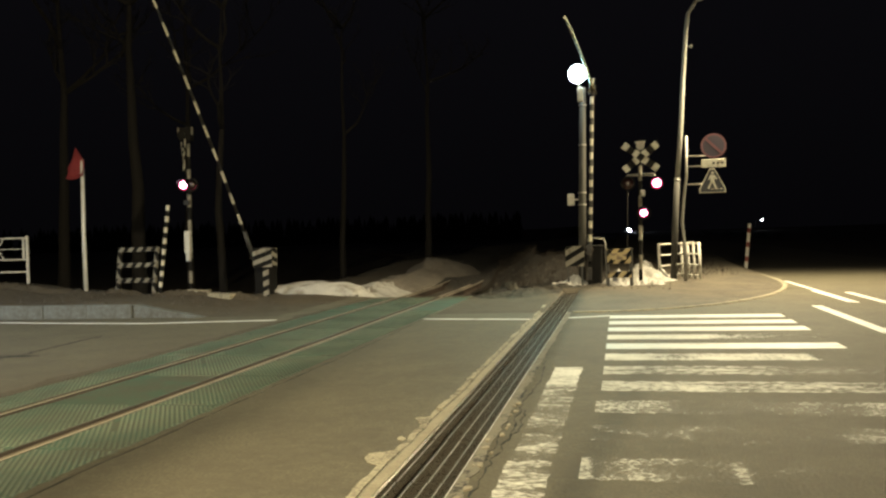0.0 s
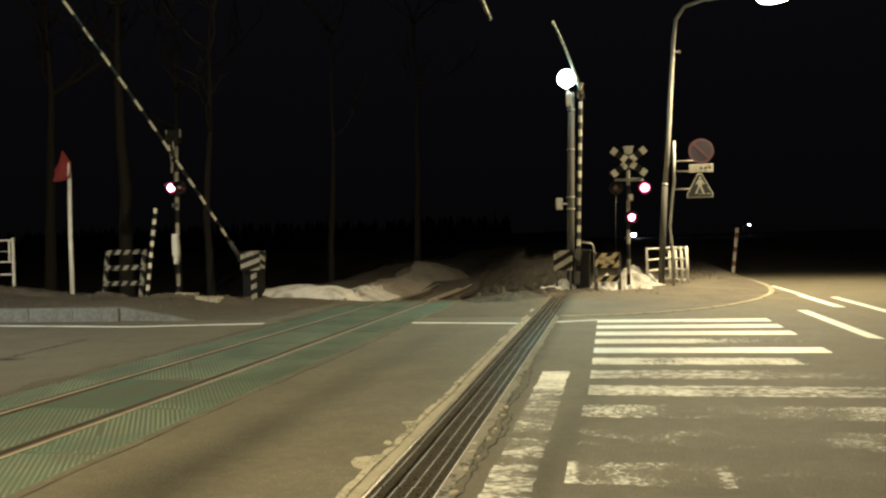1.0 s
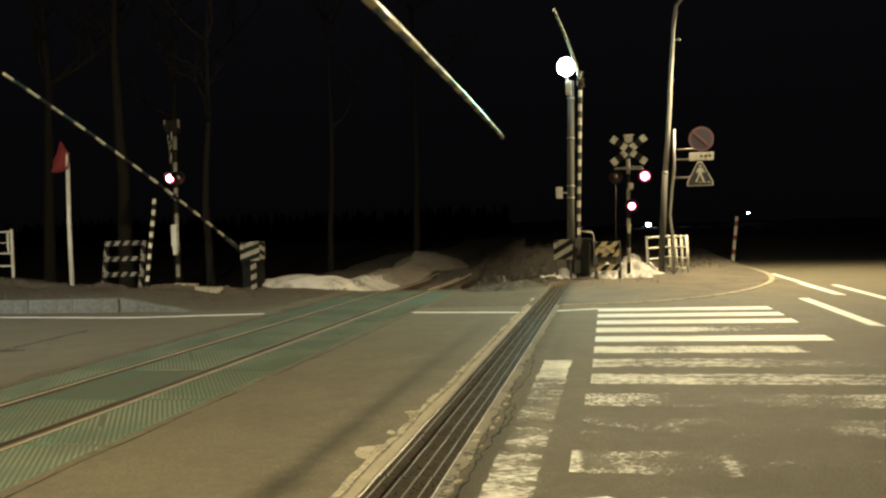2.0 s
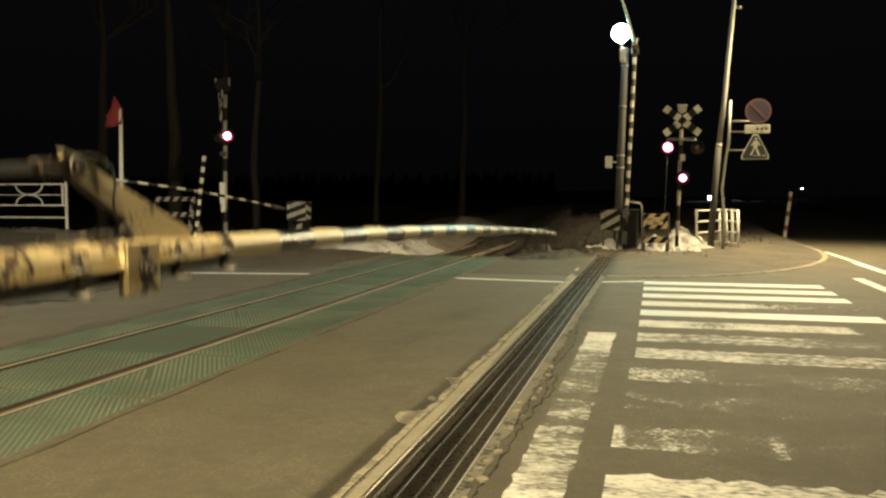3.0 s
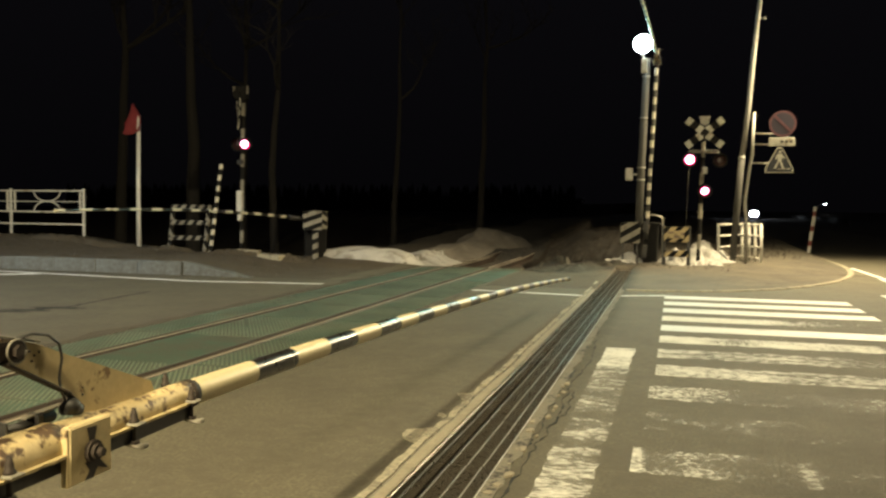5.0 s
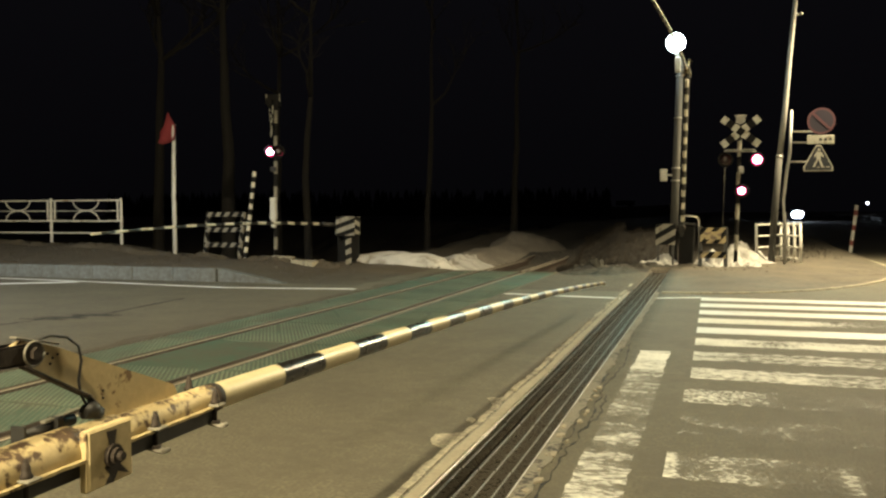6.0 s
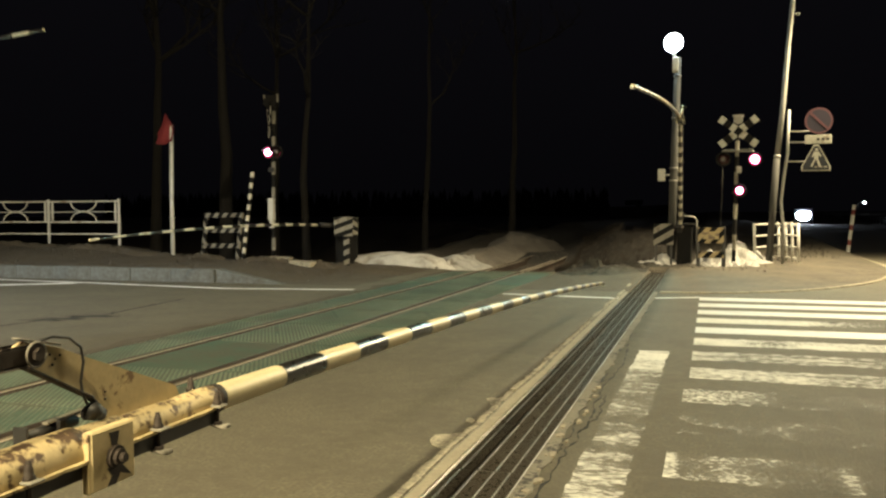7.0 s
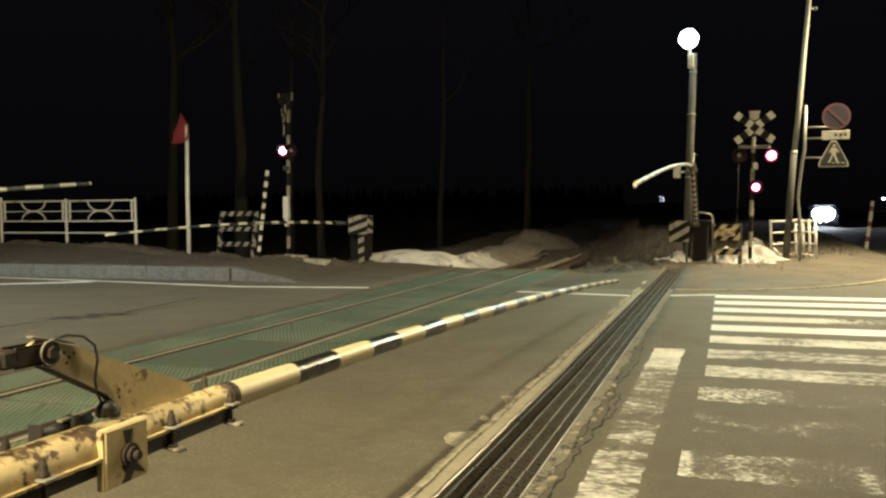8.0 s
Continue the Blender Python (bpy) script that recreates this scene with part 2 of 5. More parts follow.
XS = ("X", 3.5, 6.3)
M["mark_a"] = worn_paint("road_paint_a", *XS, [(0, 0.12), (0.45, 0.2), (0.6, 0.5), (1, 0.72)])
M["mark_b"] = worn_paint("road_paint_bb", *XS, [(0, 0.15), (0.2, 0.2), (0.3, 0.45), (0.45, 0.2), (0.8, 0.28), (0.84, 0.8), (1, 0.7)])
M["mark_c"] = worn_paint("road_paint_ccc", *XS, [(0, 0.3), (0.3, 0.5), (0.45, 0.42), (0.7, 0.6), (1, 0.7)], stretch=(0.4, 1.6, 1))
M["mark_d"] = worn_paint("road_paint_dddd", *XS, [(0, 0.32), (0.35, 0.36), (0.6, 0.42), (1, 0.52)], stretch=(0.55, 1.4, 1))
M["mark_e"] = worn_paint("road_paint_eeeee", *XS, [(0, 0.5), (0.1, 0.46), (0.2, 0.56), (0.27, 0.66), (0.4, 0.74), (0.62, 0.6), (0.7, 0.62), (0.78, 0.4), (1, 0.34)])
M["mark_f"] = worn_paint("road_paint_ffffff", *XS, [(0, 0.72), (0.1, 0.72), (0.3, 0.7), (0.4, 0.8), (0.58, 0.74), (0.68, 0.56), (0.8, 0.56), (0.88, 0.74), (1, 0.8)])
M["mark_g"] = worn_paint("road_paint_ggggggg", *XS, [(0, 0.3), (0.028, 0.32), (0.042, 0.7), (0.09, 0.62), (0.13, 0.56), (0.19, 0.6), (0.24, 0.74), (0.315, 0.74), (0.33, 0.52), (0.344, 0.5), (0.356, 0.78), (0.6, 0.84), (1, 0.82)])
M["mark_stop"] = worn_paint("stop_line_paint", "Y", 1.0, 8.12, [(0, 0.46), (0.3, 0.42), (0.42, 0.46), (0.47, 0.54), (0.6, 0.6), (0.72, 0.56), (0.84, 0.5), (0.88, 0.28), (1, 0.18)], 3.4, (0.7, 1.5, 1), 0.5)

# ---------------------------------------------------------------- building blocks
def part(name, bm, mats, parent=None, label="", at=None):
    """Links a bmesh as one mesh object under a thing or a part. mats: one name, or several for the faces' indices."""
    me = bpy.data.meshes.new(name)
    bm.to_mesh(me)
    bm.free()
    for k in mats.split():
        me.materials.append(M[k])
    ob = new(name, me)
    if parent is not None:
        ob.parent = parent
    if at is not None:
        ob.matrix_basis = at
    if label:
        ob["label"] = label
    return ob


def thing(name, label, category, at=None, group="", kind=""):
    ob = new(name)
    ob.empty_display_size = 0.2
    if at is not None:
        ob.matrix_basis = at
    return tagged(ob, label, category, group, kind)


def joined(*bms):
    out = bmesh.new()
    for b in bms:
        me = bpy.data.meshes.new("tmp")
        b.to_mesh(me)
        out.from_mesh(me)
        b.free()
        bpy.data.meshes.remove(me)
    return out


def box(sx, sy, sz, m=None, bevel=0.0, slot=0):
    """A box centred at the origin, with bevelled edges, laid at m."""
    bm = bmesh.new()
    bmesh.ops.create_cube(bm, size=1, matrix=Matrix.Diagonal((sx, sy, sz, 1)))
    if bevel:
        bmesh.ops.bevel(bm, geom=bm.edges[:], offset=bevel, segments=1, affect="EDGES")
    for f in bm.faces:
        f.material_index = slot
    if m is not None:
        bm.transform(m)
    return bm


def T(x, y, z, rx=0, ry=0, rz=0):
    return pose(x, y, z, rx, ry, rz)


def tube(points, radii, sides=12, slots=None, smooth=True):
    """A round tube through the points; slots gives the material of each stretch."""
    bm = bmesh.new()
    pts = [Vector(p) for p in points]
    if isinstance(radii, (int, float)):
        radii = [radii] * len(pts)
    rings, side = [], None
    for i, p in enumerate(pts):
        d = (pts[min(i + 1, len(pts) - 1)] - pts[max(i - 1, 0)]).normalized()
        ref = Vector((0, 0, 1)) if abs(d.z) < 0.9 else Vector((1, 0, 0))
        side = d.cross(ref).normalized() if side is None else (side - d * side.dot(d)).normalized()
        up = side.cross(d)
        rings.append([bm.verts.new(p + (side * math.cos(a) + up * math.sin(a)) * radii[i]) for a in [2 * math.pi * k / sides for k in range(sides)]])
    for i in range(len(rings) - 1):
        for k in range(sides):
            f = bm.faces.new((rings[i][k], rings[i][(k + 1) % sides], rings[i + 1][(k + 1) % sides], rings[i + 1][k]))
            f.smooth = smooth
            f.material_index = slots[i] if slots else 0
    for r, s in ((rings[0], 0), (rings[-1], -1)):
        f = bm.faces.new(r if s else r[::-1])
        f.material_index = slots[s] if slots else 0
    bmesh.ops.recalc_face_normals(bm, faces=bm.faces[:])
    return bm


def rod(a, b, r, sides=10, slot=0):
    return tube([a, b], r, sides, [slot])


def banded(a, b, r, bands, sides=10, r2=None):
    """A straight pole from a to b in alternating bands of material 0 and 1."""
    a, b = Vector(a), Vector(b)
    pts = [a.lerp(b, i / bands) for i in range(bands + 1)]
    r2 = r if r2 is None else r2
    return tube(pts, [r + (r2 - r) * i / bands for i in range(bands + 1)], sides, [i % 2 for i in range(bands)])


def striped_board(w, h, thick, stripe, lean=1.0, m=None):
    """An upright board in the xz plane cut into slanted stripes of material 0 and 1, with a thick rim."""
    bm = bmesh.new()
    bmesh.ops.create_cube(bm, size=1, matrix=Matrix.Diagonal((w, thick, h, 1)))
    n = Vector((1, 0, lean)).normalized()
    reach = (w + h) / 2
    k = -int(reach / stripe) - 1
    while k * stripe < reach:
        bmesh.ops.bisect_plane(bm, geom=bm.verts[:] + bm.edges[:] + bm.faces[:], plane_co=n * k * stripe, plane_no=n)
        k += 1
    for f in bm.faces:
        f.material_index = int(math.floor(f.calc_center_median().dot(n) / stripe)) % 2
    if m is not None:
        bm.transform(m)
    return bm


def disc(r, thick, m=None, sides=24, slot=0, inset=0.0, inner=0):
    """A round plate facing -y, with an inset face of another material."""
    bm = bmesh.new()
    bmesh.ops.create_cone(bm, cap_ends=True, segments=sides, radius1=r, radius2=r, depth=thick, matrix=pose(0, 0, 0, 90))
    for f in bm.faces:
        f.material_index = slot
    if inset:
        face = min(bm.faces, key=lambda f: f.calc_center_median().y)
        bmesh.ops.inset_individual(bm, faces=[face], thickness=inset)
        face.material_index = inner
    if m is not None:
        bm.transform(m)
    return bm


def ball(r, m=None, squash=1.0, seg=20, slot=0):
    bm = bmesh.new()
    bmesh.ops.create_uvsphere(bm, u_segments=seg, v_segments=seg // 2, radius=r, matrix=Matrix.Diagonal((1, 1, squash, 1)))
    for f in bm.faces:
        f.smooth, f.material_index = True, slot
    if m is not None:
        bm.transform(m)
    return bm


def prism(outline, depth, m=None, slot=0):
    """A plate with the outline given in xz, depth thick in y."""
    bm = bmesh.new()
    a = [bm.verts.new((x, -depth / 2, z)) for x, z in outline]
    b = [bm.verts.new((x, depth / 2, z)) for x, z in outline]
    bm.faces.new(a)
    bm.faces.new(b[::-1])
    for i in range(len(a)):
        bm.faces.new((a[i], b[i], b[(i + 1) % len(a)], a[(i + 1) % len(a)]))
    bmesh.ops.recalc_face_normals(bm, faces=bm.faces[:])
    for f in bm.faces:
        f.material_index = slot
    if m is not None:
        bm.transform(m)
    return bm


def slab(outline, z0, z1, slot=0):
    """A flat plate with the outline given in xy."""
    bm = bmesh.new()
    a = [bm.verts.new((x, y, z1)) for x, y in outline]
    b = [bm.verts.new((x, y, z0)) for x, y in outline]
    bm.faces.new(a)
    for i in range(len(a)):
        bm.faces.new((a[i], b[i], b[(i + 1) % len(a)], a[(i + 1) % len(a)]))
    bmesh.ops.recalc_face_normals(bm, faces=bm.faces[:])
    for f in bm.faces:
        f.material_index = slot
    return bm


def rough(x, y, s, seed=0.0):
    return noise.noise(Vector((x * s, y * s, seed)))

# ---------------------------------------------------------------- ground, road and track
RAIL_L, RAIL_R = -1.40, -0.335          # inner faces of the two rails
PANEL_L, PANEL_R, PANEL_END = -2.02, 0.42, 18.4
GRATE_L, GRATE_R, GRATE_END = 2.45, 2.85, 19.3


def smooth(a, b, v):
    u = min(1.0, max(0.0, (v - a) / (b - a)))
    return u * u * (3 - 2 * u)


CORNER_X, CORNER_Y = 7.84, 23.1          # where the corner's curve runs out along the side road


def kerb_line(x):
    """The far edge of the road, right of the track: a line that swings round the corner."""
    u = min(1.0, max(0.0, (x - 3.1) / (CORNER_X - 3.1)))
    return CORNER_Y - 8.95 * math.sqrt(1 - u * u)


def bend(y):
    """How far the track has swung to the left beyond the crossing."""
    u = min(max(0.0, y - 20.0), 40.0)
    return -0.006 * u * u - 0.48 * max(0.0, y - 60.0)


def height(x, y):
    z = 0.0
    if y > 14.2 and x < -2.1:
        z = (0.26 + (-0.01 + 0.28 * smooth(-8.4, -11.5, x)) * smooth(14.4, 18, y) + 0.1 * smooth(15.2, 16.4, y) * (1 - smooth(16.6, 18, y)) * smooth(-7.2, -8.5, x)) * smooth(-4.3, -6.2, x)
        z += 0.12 * smooth(-2.3, -4.2, x) * smooth(16.8, 18.2, y) * (1 - smooth(-4.3, -6.2, x))
        z += 0.05 * rough(x, y, 0.9) * smooth(14.3, 15.5, y) + 0.03 * rough(x, y, 2.6, 4) * smooth(14.5, 15.5, y)
        # the crest, and the dark slope behind it
        crest = 18.4 - 0.75 * smooth(-8.9, -8.2, x) + 0.1 * rough(x, 0.0, 1.4, 6)
        fall = smooth(-5.0, -5.5, x)
        z -= fall * (0.38 * smooth(crest, crest + 0.5, y) + 1.5 * smooth(crest + 0.9, crest + 6, y))
    elif x > 0.44 and x < CORNER_X and y > kerb_line(x):
        z = 0.01 + 0.13 * smooth(0.1, 7.0, y - kerb_line(x)) + 0.02 * rough(x, y, 0.8)
        if x < 3.2:
            z *= smooth(0.6, 2.2, x) * 0.8
    on_track = x - bend(y)
    if y > 18.6 and -2.6 < on_track < 1.4:
        side = max(0.0, abs(on_track + 0.87) - 1.25)
        z = -0.17 * smooth(18.6, 19.0, y) + 0.25 * smooth(0, 1.0, side) + (0.2 + 0.06 * rough(x, y, 1.3, 8)) * smooth(24.0, 26.5, y)
    if y > 19.2 and on_track > -0.6 and x < 3.3:
        inner = 0.9 - 1.3 * smooth(21, 26, y)
        tall = 0.62 * smooth(19.6, 25.5, y) - 0.4 * smooth(27, 46, y)
        z += tall * smooth(inner - 0.3, inner + 2.0, on_track) * (1 - smooth(2.3, 3.3, x)) * (0.85 + 0.55 * rough(x, y, 0.6, 3) + 0.25 * rough(x, y, 2.2, 5))
    if y > 22 and x < -2.0:
        z += 0.35 * smooth(24, 34, y) * smooth(-1.8, -3.0, x) * smooth(-7.0, -5.0, x)
    if y > 24 and 3.0 < x < 7.5:
        z += 0.25 * smooth(24, 34, y)
    if y > 40 and x > 2:
        far = ((40, 0.0), (60, 0.12), (100, 0.15), (145, 0.2), (205, 0.35), (250, 0.6), (268, 0.8), (300, 1.2), (4000, 1.2))
        for (a, za), (b, zb) in zip(far, far[1:]):
            if a < y <= b:
                z += (za + (zb - za) * (y - a) / (b - a)) * smooth(2, 6, x)
    if PANEL_L < x < PANEL_R and -8 < y < PANEL_END:
        z = -0.2
    if GRATE_L < x < GRATE_R and -6 < y < GRATE_END:
        z = -0.16
    return z


def steps(*stops):
    """Coordinates from stop to stop: (from, to, step)."""
    out = []
    for a, b, s in stops:
        n = max(1, round((b - a) / s))
        out += [a + (b - a) * i / n for i in range(n)]
    return out + [stops[-1][1]]


def ground():
    e = 0.003
    xs = steps((-1200, -200, 250), (-200, -40, 20), (-40, -16, 3), (-16, PANEL_L - e, 0.3)) + steps((PANEL_L + e, PANEL_R - e, 0.3)) + \
        steps((PANEL_R + e, GRATE_L - e, 0.25)) + steps((GRATE_L + e, GRATE_R - e, 0.2)) + steps((GRATE_R + e, 8.4, 0.25), (8.4, 20, 1.2), (20, 60, 8), (60, 200, 35), (200, 1200, 250))
    ys = steps((-400, -40, 90), (-40, -8 - e, 6)) + steps((-8 + e, -6 - e, 1)) + steps((-6 + e, 13.8, 0.9), (13.8, PANEL_END - e, 0.18)) + \
        steps((PANEL_END + e, GRATE_END - e, 0.2)) + steps((GRATE_END + e, 34, 0.3), (34, 60, 2), (60, 200, 12), (200, 320, 12), (320, 3000, 335))
    bm = bmesh.new()
    grid = [[bm.verts.new((x, y, height(x, y))) for x in xs] for y in ys]
    for j in range(len(ys) - 1):
        for i in range(len(xs) - 1):
            f = bm.faces.new((grid[j][i], grid[j][i + 1], grid[j + 1][i + 1], grid[j + 1][i]))
            x, y = (xs[i] + xs[i + 1]) / 2, (ys[j] + ys[j + 1]) / 2
            s = 1
            if y < 14.15 and (x < 20 or y > 1) or (0.4 < x < CORNER_X and y < kerb_line(x)) or (CORNER_X < x < 14.5 and y > -60):
                s = 0
            elif x > 2.4 and x < CORNER_X and y < 32:
                s = 2
            elif -2.5 < x < 0.44 and y < 18.6:
                s = 0
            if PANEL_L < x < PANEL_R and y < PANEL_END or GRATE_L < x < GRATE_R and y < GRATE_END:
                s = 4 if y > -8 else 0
            elif y > 18.6 and -2.9 < x - bend(y) < 1.2:
                s = 3
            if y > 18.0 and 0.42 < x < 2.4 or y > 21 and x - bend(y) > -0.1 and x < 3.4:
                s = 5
            f.material_index = s
            f.smooth = abs(x + 0.8) > 1.6
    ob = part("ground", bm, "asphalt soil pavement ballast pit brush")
    return tagged(ob, "worn grey asphalt road with soil verges and ballast, lit by street lamps", "ground", kind="structure")


ground()

# rails with their flangeways
for x0, s in ((RAIL_L, -1), (RAIL_R, 1)):
    # the strip of the head that faces the near lamps is coloured as lit
    shine = 0.034 if s > 0 else 0.028
    prof = [(0, -0.001), (shine, 0.0), (0.061, -0.001), (0.066, -0.012), (0.066, -0.04), (0.042, -0.05), (0.04, -0.12), (0.1, -0.15), (0.1, -0.165), (-0.035, -0.165), (-0.035, -0.15), (0.024, -0.12), (0.022, -0.05), (0.0, -0.04)]
    bm = bmesh.new()
    ends = [[bm.verts.new((x0 + s * px + bend(y), y, pz - 0.002)) for px, pz in prof] for y in (-8.0, 19.0, 20.0, *range(22, 62, 2), 90.0)]
    for a, b in zip(ends, ends[1:]):
        # past the crossing the whole crown is pale, for the flood lamp's grazing light
        crown = 2 if a[0].co.y < 18.9 else 1
        for k in range(len(prof)):
            f = bm.faces.new((a[k], a[(k + 1) % len(prof)], b[(k + 1) % len(prof)], b[k]))
            f.material_index = 0 if k > 1 else 1 if k == (1 if s > 0 else 0) else crown
    bmesh.ops.recalc_face_normals(bm, faces=bm.faces[:])
    tagged(part("rail", bm, "rail railhead railcrown"), "rusty steel rail with a worn head, set in the crossing", "rail", "rails of the track", "structure")

# short check rails that run on beside the rails past the crossing
for x0, s in ((RAIL_L, -1), (RAIL_R, 1)):
    bm = bmesh.new()
    prof = [(-0.15, -0.02), (-0.145, -0.006), (-0.085, -0.006), (-0.08, -0.02), (-0.095, -0.16), (-0.135, -0.16)]
    ends = [[bm.verts.new((x0 + s * px + bend(y), y, pz)) for px, pz in prof] for y in (18.45, 19.5, 20.5, 21.5, 22.5, 23.4)]
    for a, b in zip(ends, ends[1:]):
        for k in range(len(prof)):
            f = bm.faces.new((a[k], a[(k + 1) % len(prof)], b[(k + 1) % len(prof)], b[k]))
            f.material_index = 1 if k == 1 else 0
    bm.faces.new(ends[0])
    bm.faces.new(ends[-1])
    bmesh.ops.recalc_face_normals(bm, faces=bm.faces[:])
    tagged(part("check_rail", bm, "rail railhead"), "short worn check rail beside the running rail", "rail", "check rails of the track", "structure")

for x0, x1 in ((RAIL_L + 0.002, RAIL_L + 0.084), (RAIL_R - 0.084, RAIL_R - 0.002), (RAIL_L - 0.08, RAIL_L - 0.067), (RAIL_R + 0.067, RAIL_R + 0.08)):
    fill = part("flangeway", box(x1 - x0, PANEL_END + 6.0, 0.08, T((x0 + x1) / 2, (PANEL_END - 6.0) / 2, -0.066)), "soil")
    tagged(fill, "trodden dirt in the groove beside the rail", "groove", "grooves beside the rails", "structure")

# green crossing panels: plates with slanted anti-slip ribs
def crossing_panels():
    deck = tagged(new("crossing_deck"), "green painted ribbed steel crossing panels, worn and patched", "crossing deck", kind="structure")
    columns = ((PANEL_L, RAIL_L - 0.078, "outer"), (RAIL_L + 0.085, RAIL_R - 0.085, "middle"), (RAIL_R + 0.078, PANEL_R, "outer"))
    rnd = random.Random(4)
    d = Vector((-0.5, 0.866))
    for a, b, _ in columns:
        y = -6.0
        while y < PANEL_END - 0.2:
            y1 = min(PANEL_END, y + 1.5)
            z = rnd.uniform(-0.004, 0.001)
            slabs = box(b - a - 0.012, y1 - y - 0.004, 0.06, T((a + b) / 2, (y + y1) / 2, z - 0.03), 0.006)
            # side faces take a dark colour in place of shade in the gaps
            for f in slabs.faces:
                f.material_index = 1 if abs(f.normal.x) > 0.5 else 0
            plate = part("panel", slabs, "green rail", deck)
            bm = bmesh.new()
            step = 0.077
            lo, hi = a + 0.03, b - 0.03
            bare = (RAIL_L < a < -0.5 and y < 6.6 < y1) or rnd.random() < (0.3 if y > 13.4 else 0.0)
            k = y - (b - a) * 1.8
            while k < y1 + (b - a) * 1.8:
                # a rib starts on the right edge and runs towards the left and ahead
                p, q = Vector((hi, k)), Vector((lo, k + (hi - lo) * 1.732))
                if q.y > y1 - 0.03:
                    q = p.lerp(q, max(0, (y1 - 0.03 - p.y)) / (q.y - p.y))
                if q.y < y + 0.06:
                    k += step
                    continue
                if p.y < y + 0.03:
                    p = p.lerp(q, min(1, (y + 0.03 - p.y) / (q.y - p.y)))
                cut = rnd.uniform(0.3, 0.9) if rnd.random() < 0.05 else 1
                q = p.lerp(q, cut)
                if p.y < y1 - 0.05 and (q - p).length > 0.05 and not bare:
                    w = Vector((d.y, -d.x)) * 0.007
                    t = 0.005
                    low = [bm.verts.new((*(c), z - 0.001)) for c in (p - w * 1.5, p + w * 1.5, q + w * 1.5, q - w * 1.5)]
                    top = [bm.verts.new((*(c), z + t)) for c in (p - w, p + w, q + w, q - w)]
                    bm.faces.new(top)
                    for i in range(4):
                        bm.faces.new((low[i], low[(i + 1) % 4], top[(i + 1) % 4], top[i]))
                k += step
            if bm.verts:
                tagged(part("ribs", bm, "rib", plate), kind="stuff")
            else:
                bm.free()
            y = y1


crossing_panels()

def broken_edge(x, side, seed, wide=0.05, mats="asphalt", label="crumbling asphalt lip beside the crossing panels"):
    """A crumbling lip along the panels."""
    rnd = random.Random(seed)
    pts, y = [], 2.0
    while y < PANEL_END:
        pts.append((x + side * (wide + wide * noise.noise(Vector((y * 1.3, seed, 0.0))) + rnd.uniform(-0.015, 0.015)), y))
        y += 0.09
    inner = [(x - side * rnd.uniform(0.0, 0.035), y) for _, y in pts]
    out = pts + inner[::-1]
    ob = part("asphalt_lip", slab(out if side < 0 else out[::-1], -0.01, 0.004), mats)
    return tagged(ob, label, "asphalt edge", kind="structure")


broken_edge(PANEL_R, 1, 3)
broken_edge(PANEL_L, -1, 5, 0.15, "soil", "strip of trodden soil beside the crossing panels")

# sleepers and stones of the open track beyond the crossing
def sleeper_at(y):
    ob = part("sleeper", box(2.1, 0.2, 0.14, T(-0.87 + bend(y), y, -0.235, 0, 0, math.degrees(0.012 * max(0.0, y - 20))), 0.012), "wood")
    return tagged(ob, "dark creosoted wooden sleeper bedded in ballast", "sleeper", "sleepers of the track", "structure")


for i in range(34):
    sleeper_at(19.1 + i * 0.62)


def stones(name, label, count, where, size, mats, seed):
    rnd = random.Random(seed)
    verts, faces = [], []
    for _ in range(count):
        x, y = where(rnd)
        z, s = height(x, y), rnd.uniform(*size)
        a = rnd.uniform(0, 6.28)
        base = len(verts)
        for dx, dy, dz in ((1, 0, 0), (0, 1, 0.1), (-1, 0, 0), (0, -1, -0.1), (0.1, 0.1, 0.8), (0, 0, -0.5)):
            u, v = dx * math.cos(a) - dy * math.sin(a), dx * math.sin(a) + dy * math.cos(a)
            verts.append((x + u * s * rnd.uniform(0.7, 1.2), y + v * s * rnd.uniform(0.7, 1.2), z + dz * s * rnd.uniform(0.7, 1.1)))
        for a1, b1 in ((0, 1), (1, 2), (2, 3), (3, 0)):
            faces += [(base + a1, base + b1, base + 4), (base + b1, base + a1, base + 5)]
    me = bpy.data.meshes.new(name)
    me.from_pydata(verts, [], faces)
    me.materials.append(M[mats])
    return tagged(new(name, me), label, "stones", kind="stuff")


stones("ballast_stones", "loose grey brown ballast stones around the rails", 2600, lambda r: (lambda y: (r.uniform(-2.9, 0.7) + bend(y), y))(18.7 + 16 * r.random() ** 1.5), (0.02, 0.05), "stone", 7)
stones("verge_rubble", "small stones and clods strewn on the verge", 900, lambda r: ((r.uniform(-13, -2.6), r.uniform(14.8, 20)) if r.random() < 0.45 else (r.uniform(0.5, 5.0), r.uniform(18.6, 25))), (0.012, 0.045), "stone", 8)

# ---------------------------------------------------------------- road markings
marks = tagged(new("crosswalk"), "white zebra crossing, fresh beyond and worn away near the stop line", "crosswalk", kind="structure")


def stripe(x0, x1, y0, y1, mats, parent, seed, z=0.0013, ragged=0.01):
    rnd = random.Random(seed)
    n = max(2, int((x1 - x0) / 0.07))
    top = [(x0 + (x1 - x0) * i / n, y1 + rnd.uniform(-ragged, ragged)) for i in range(n + 1)]
    low = [(x0 + (x1 - x0) * i / n, y0 + rnd.uniform(-ragged, ragged)) for i in range(n, -1, -1)]
    return part("stripe", slab(low[::-1][::1] + top[::-1], 0.0, z), mats, parent)


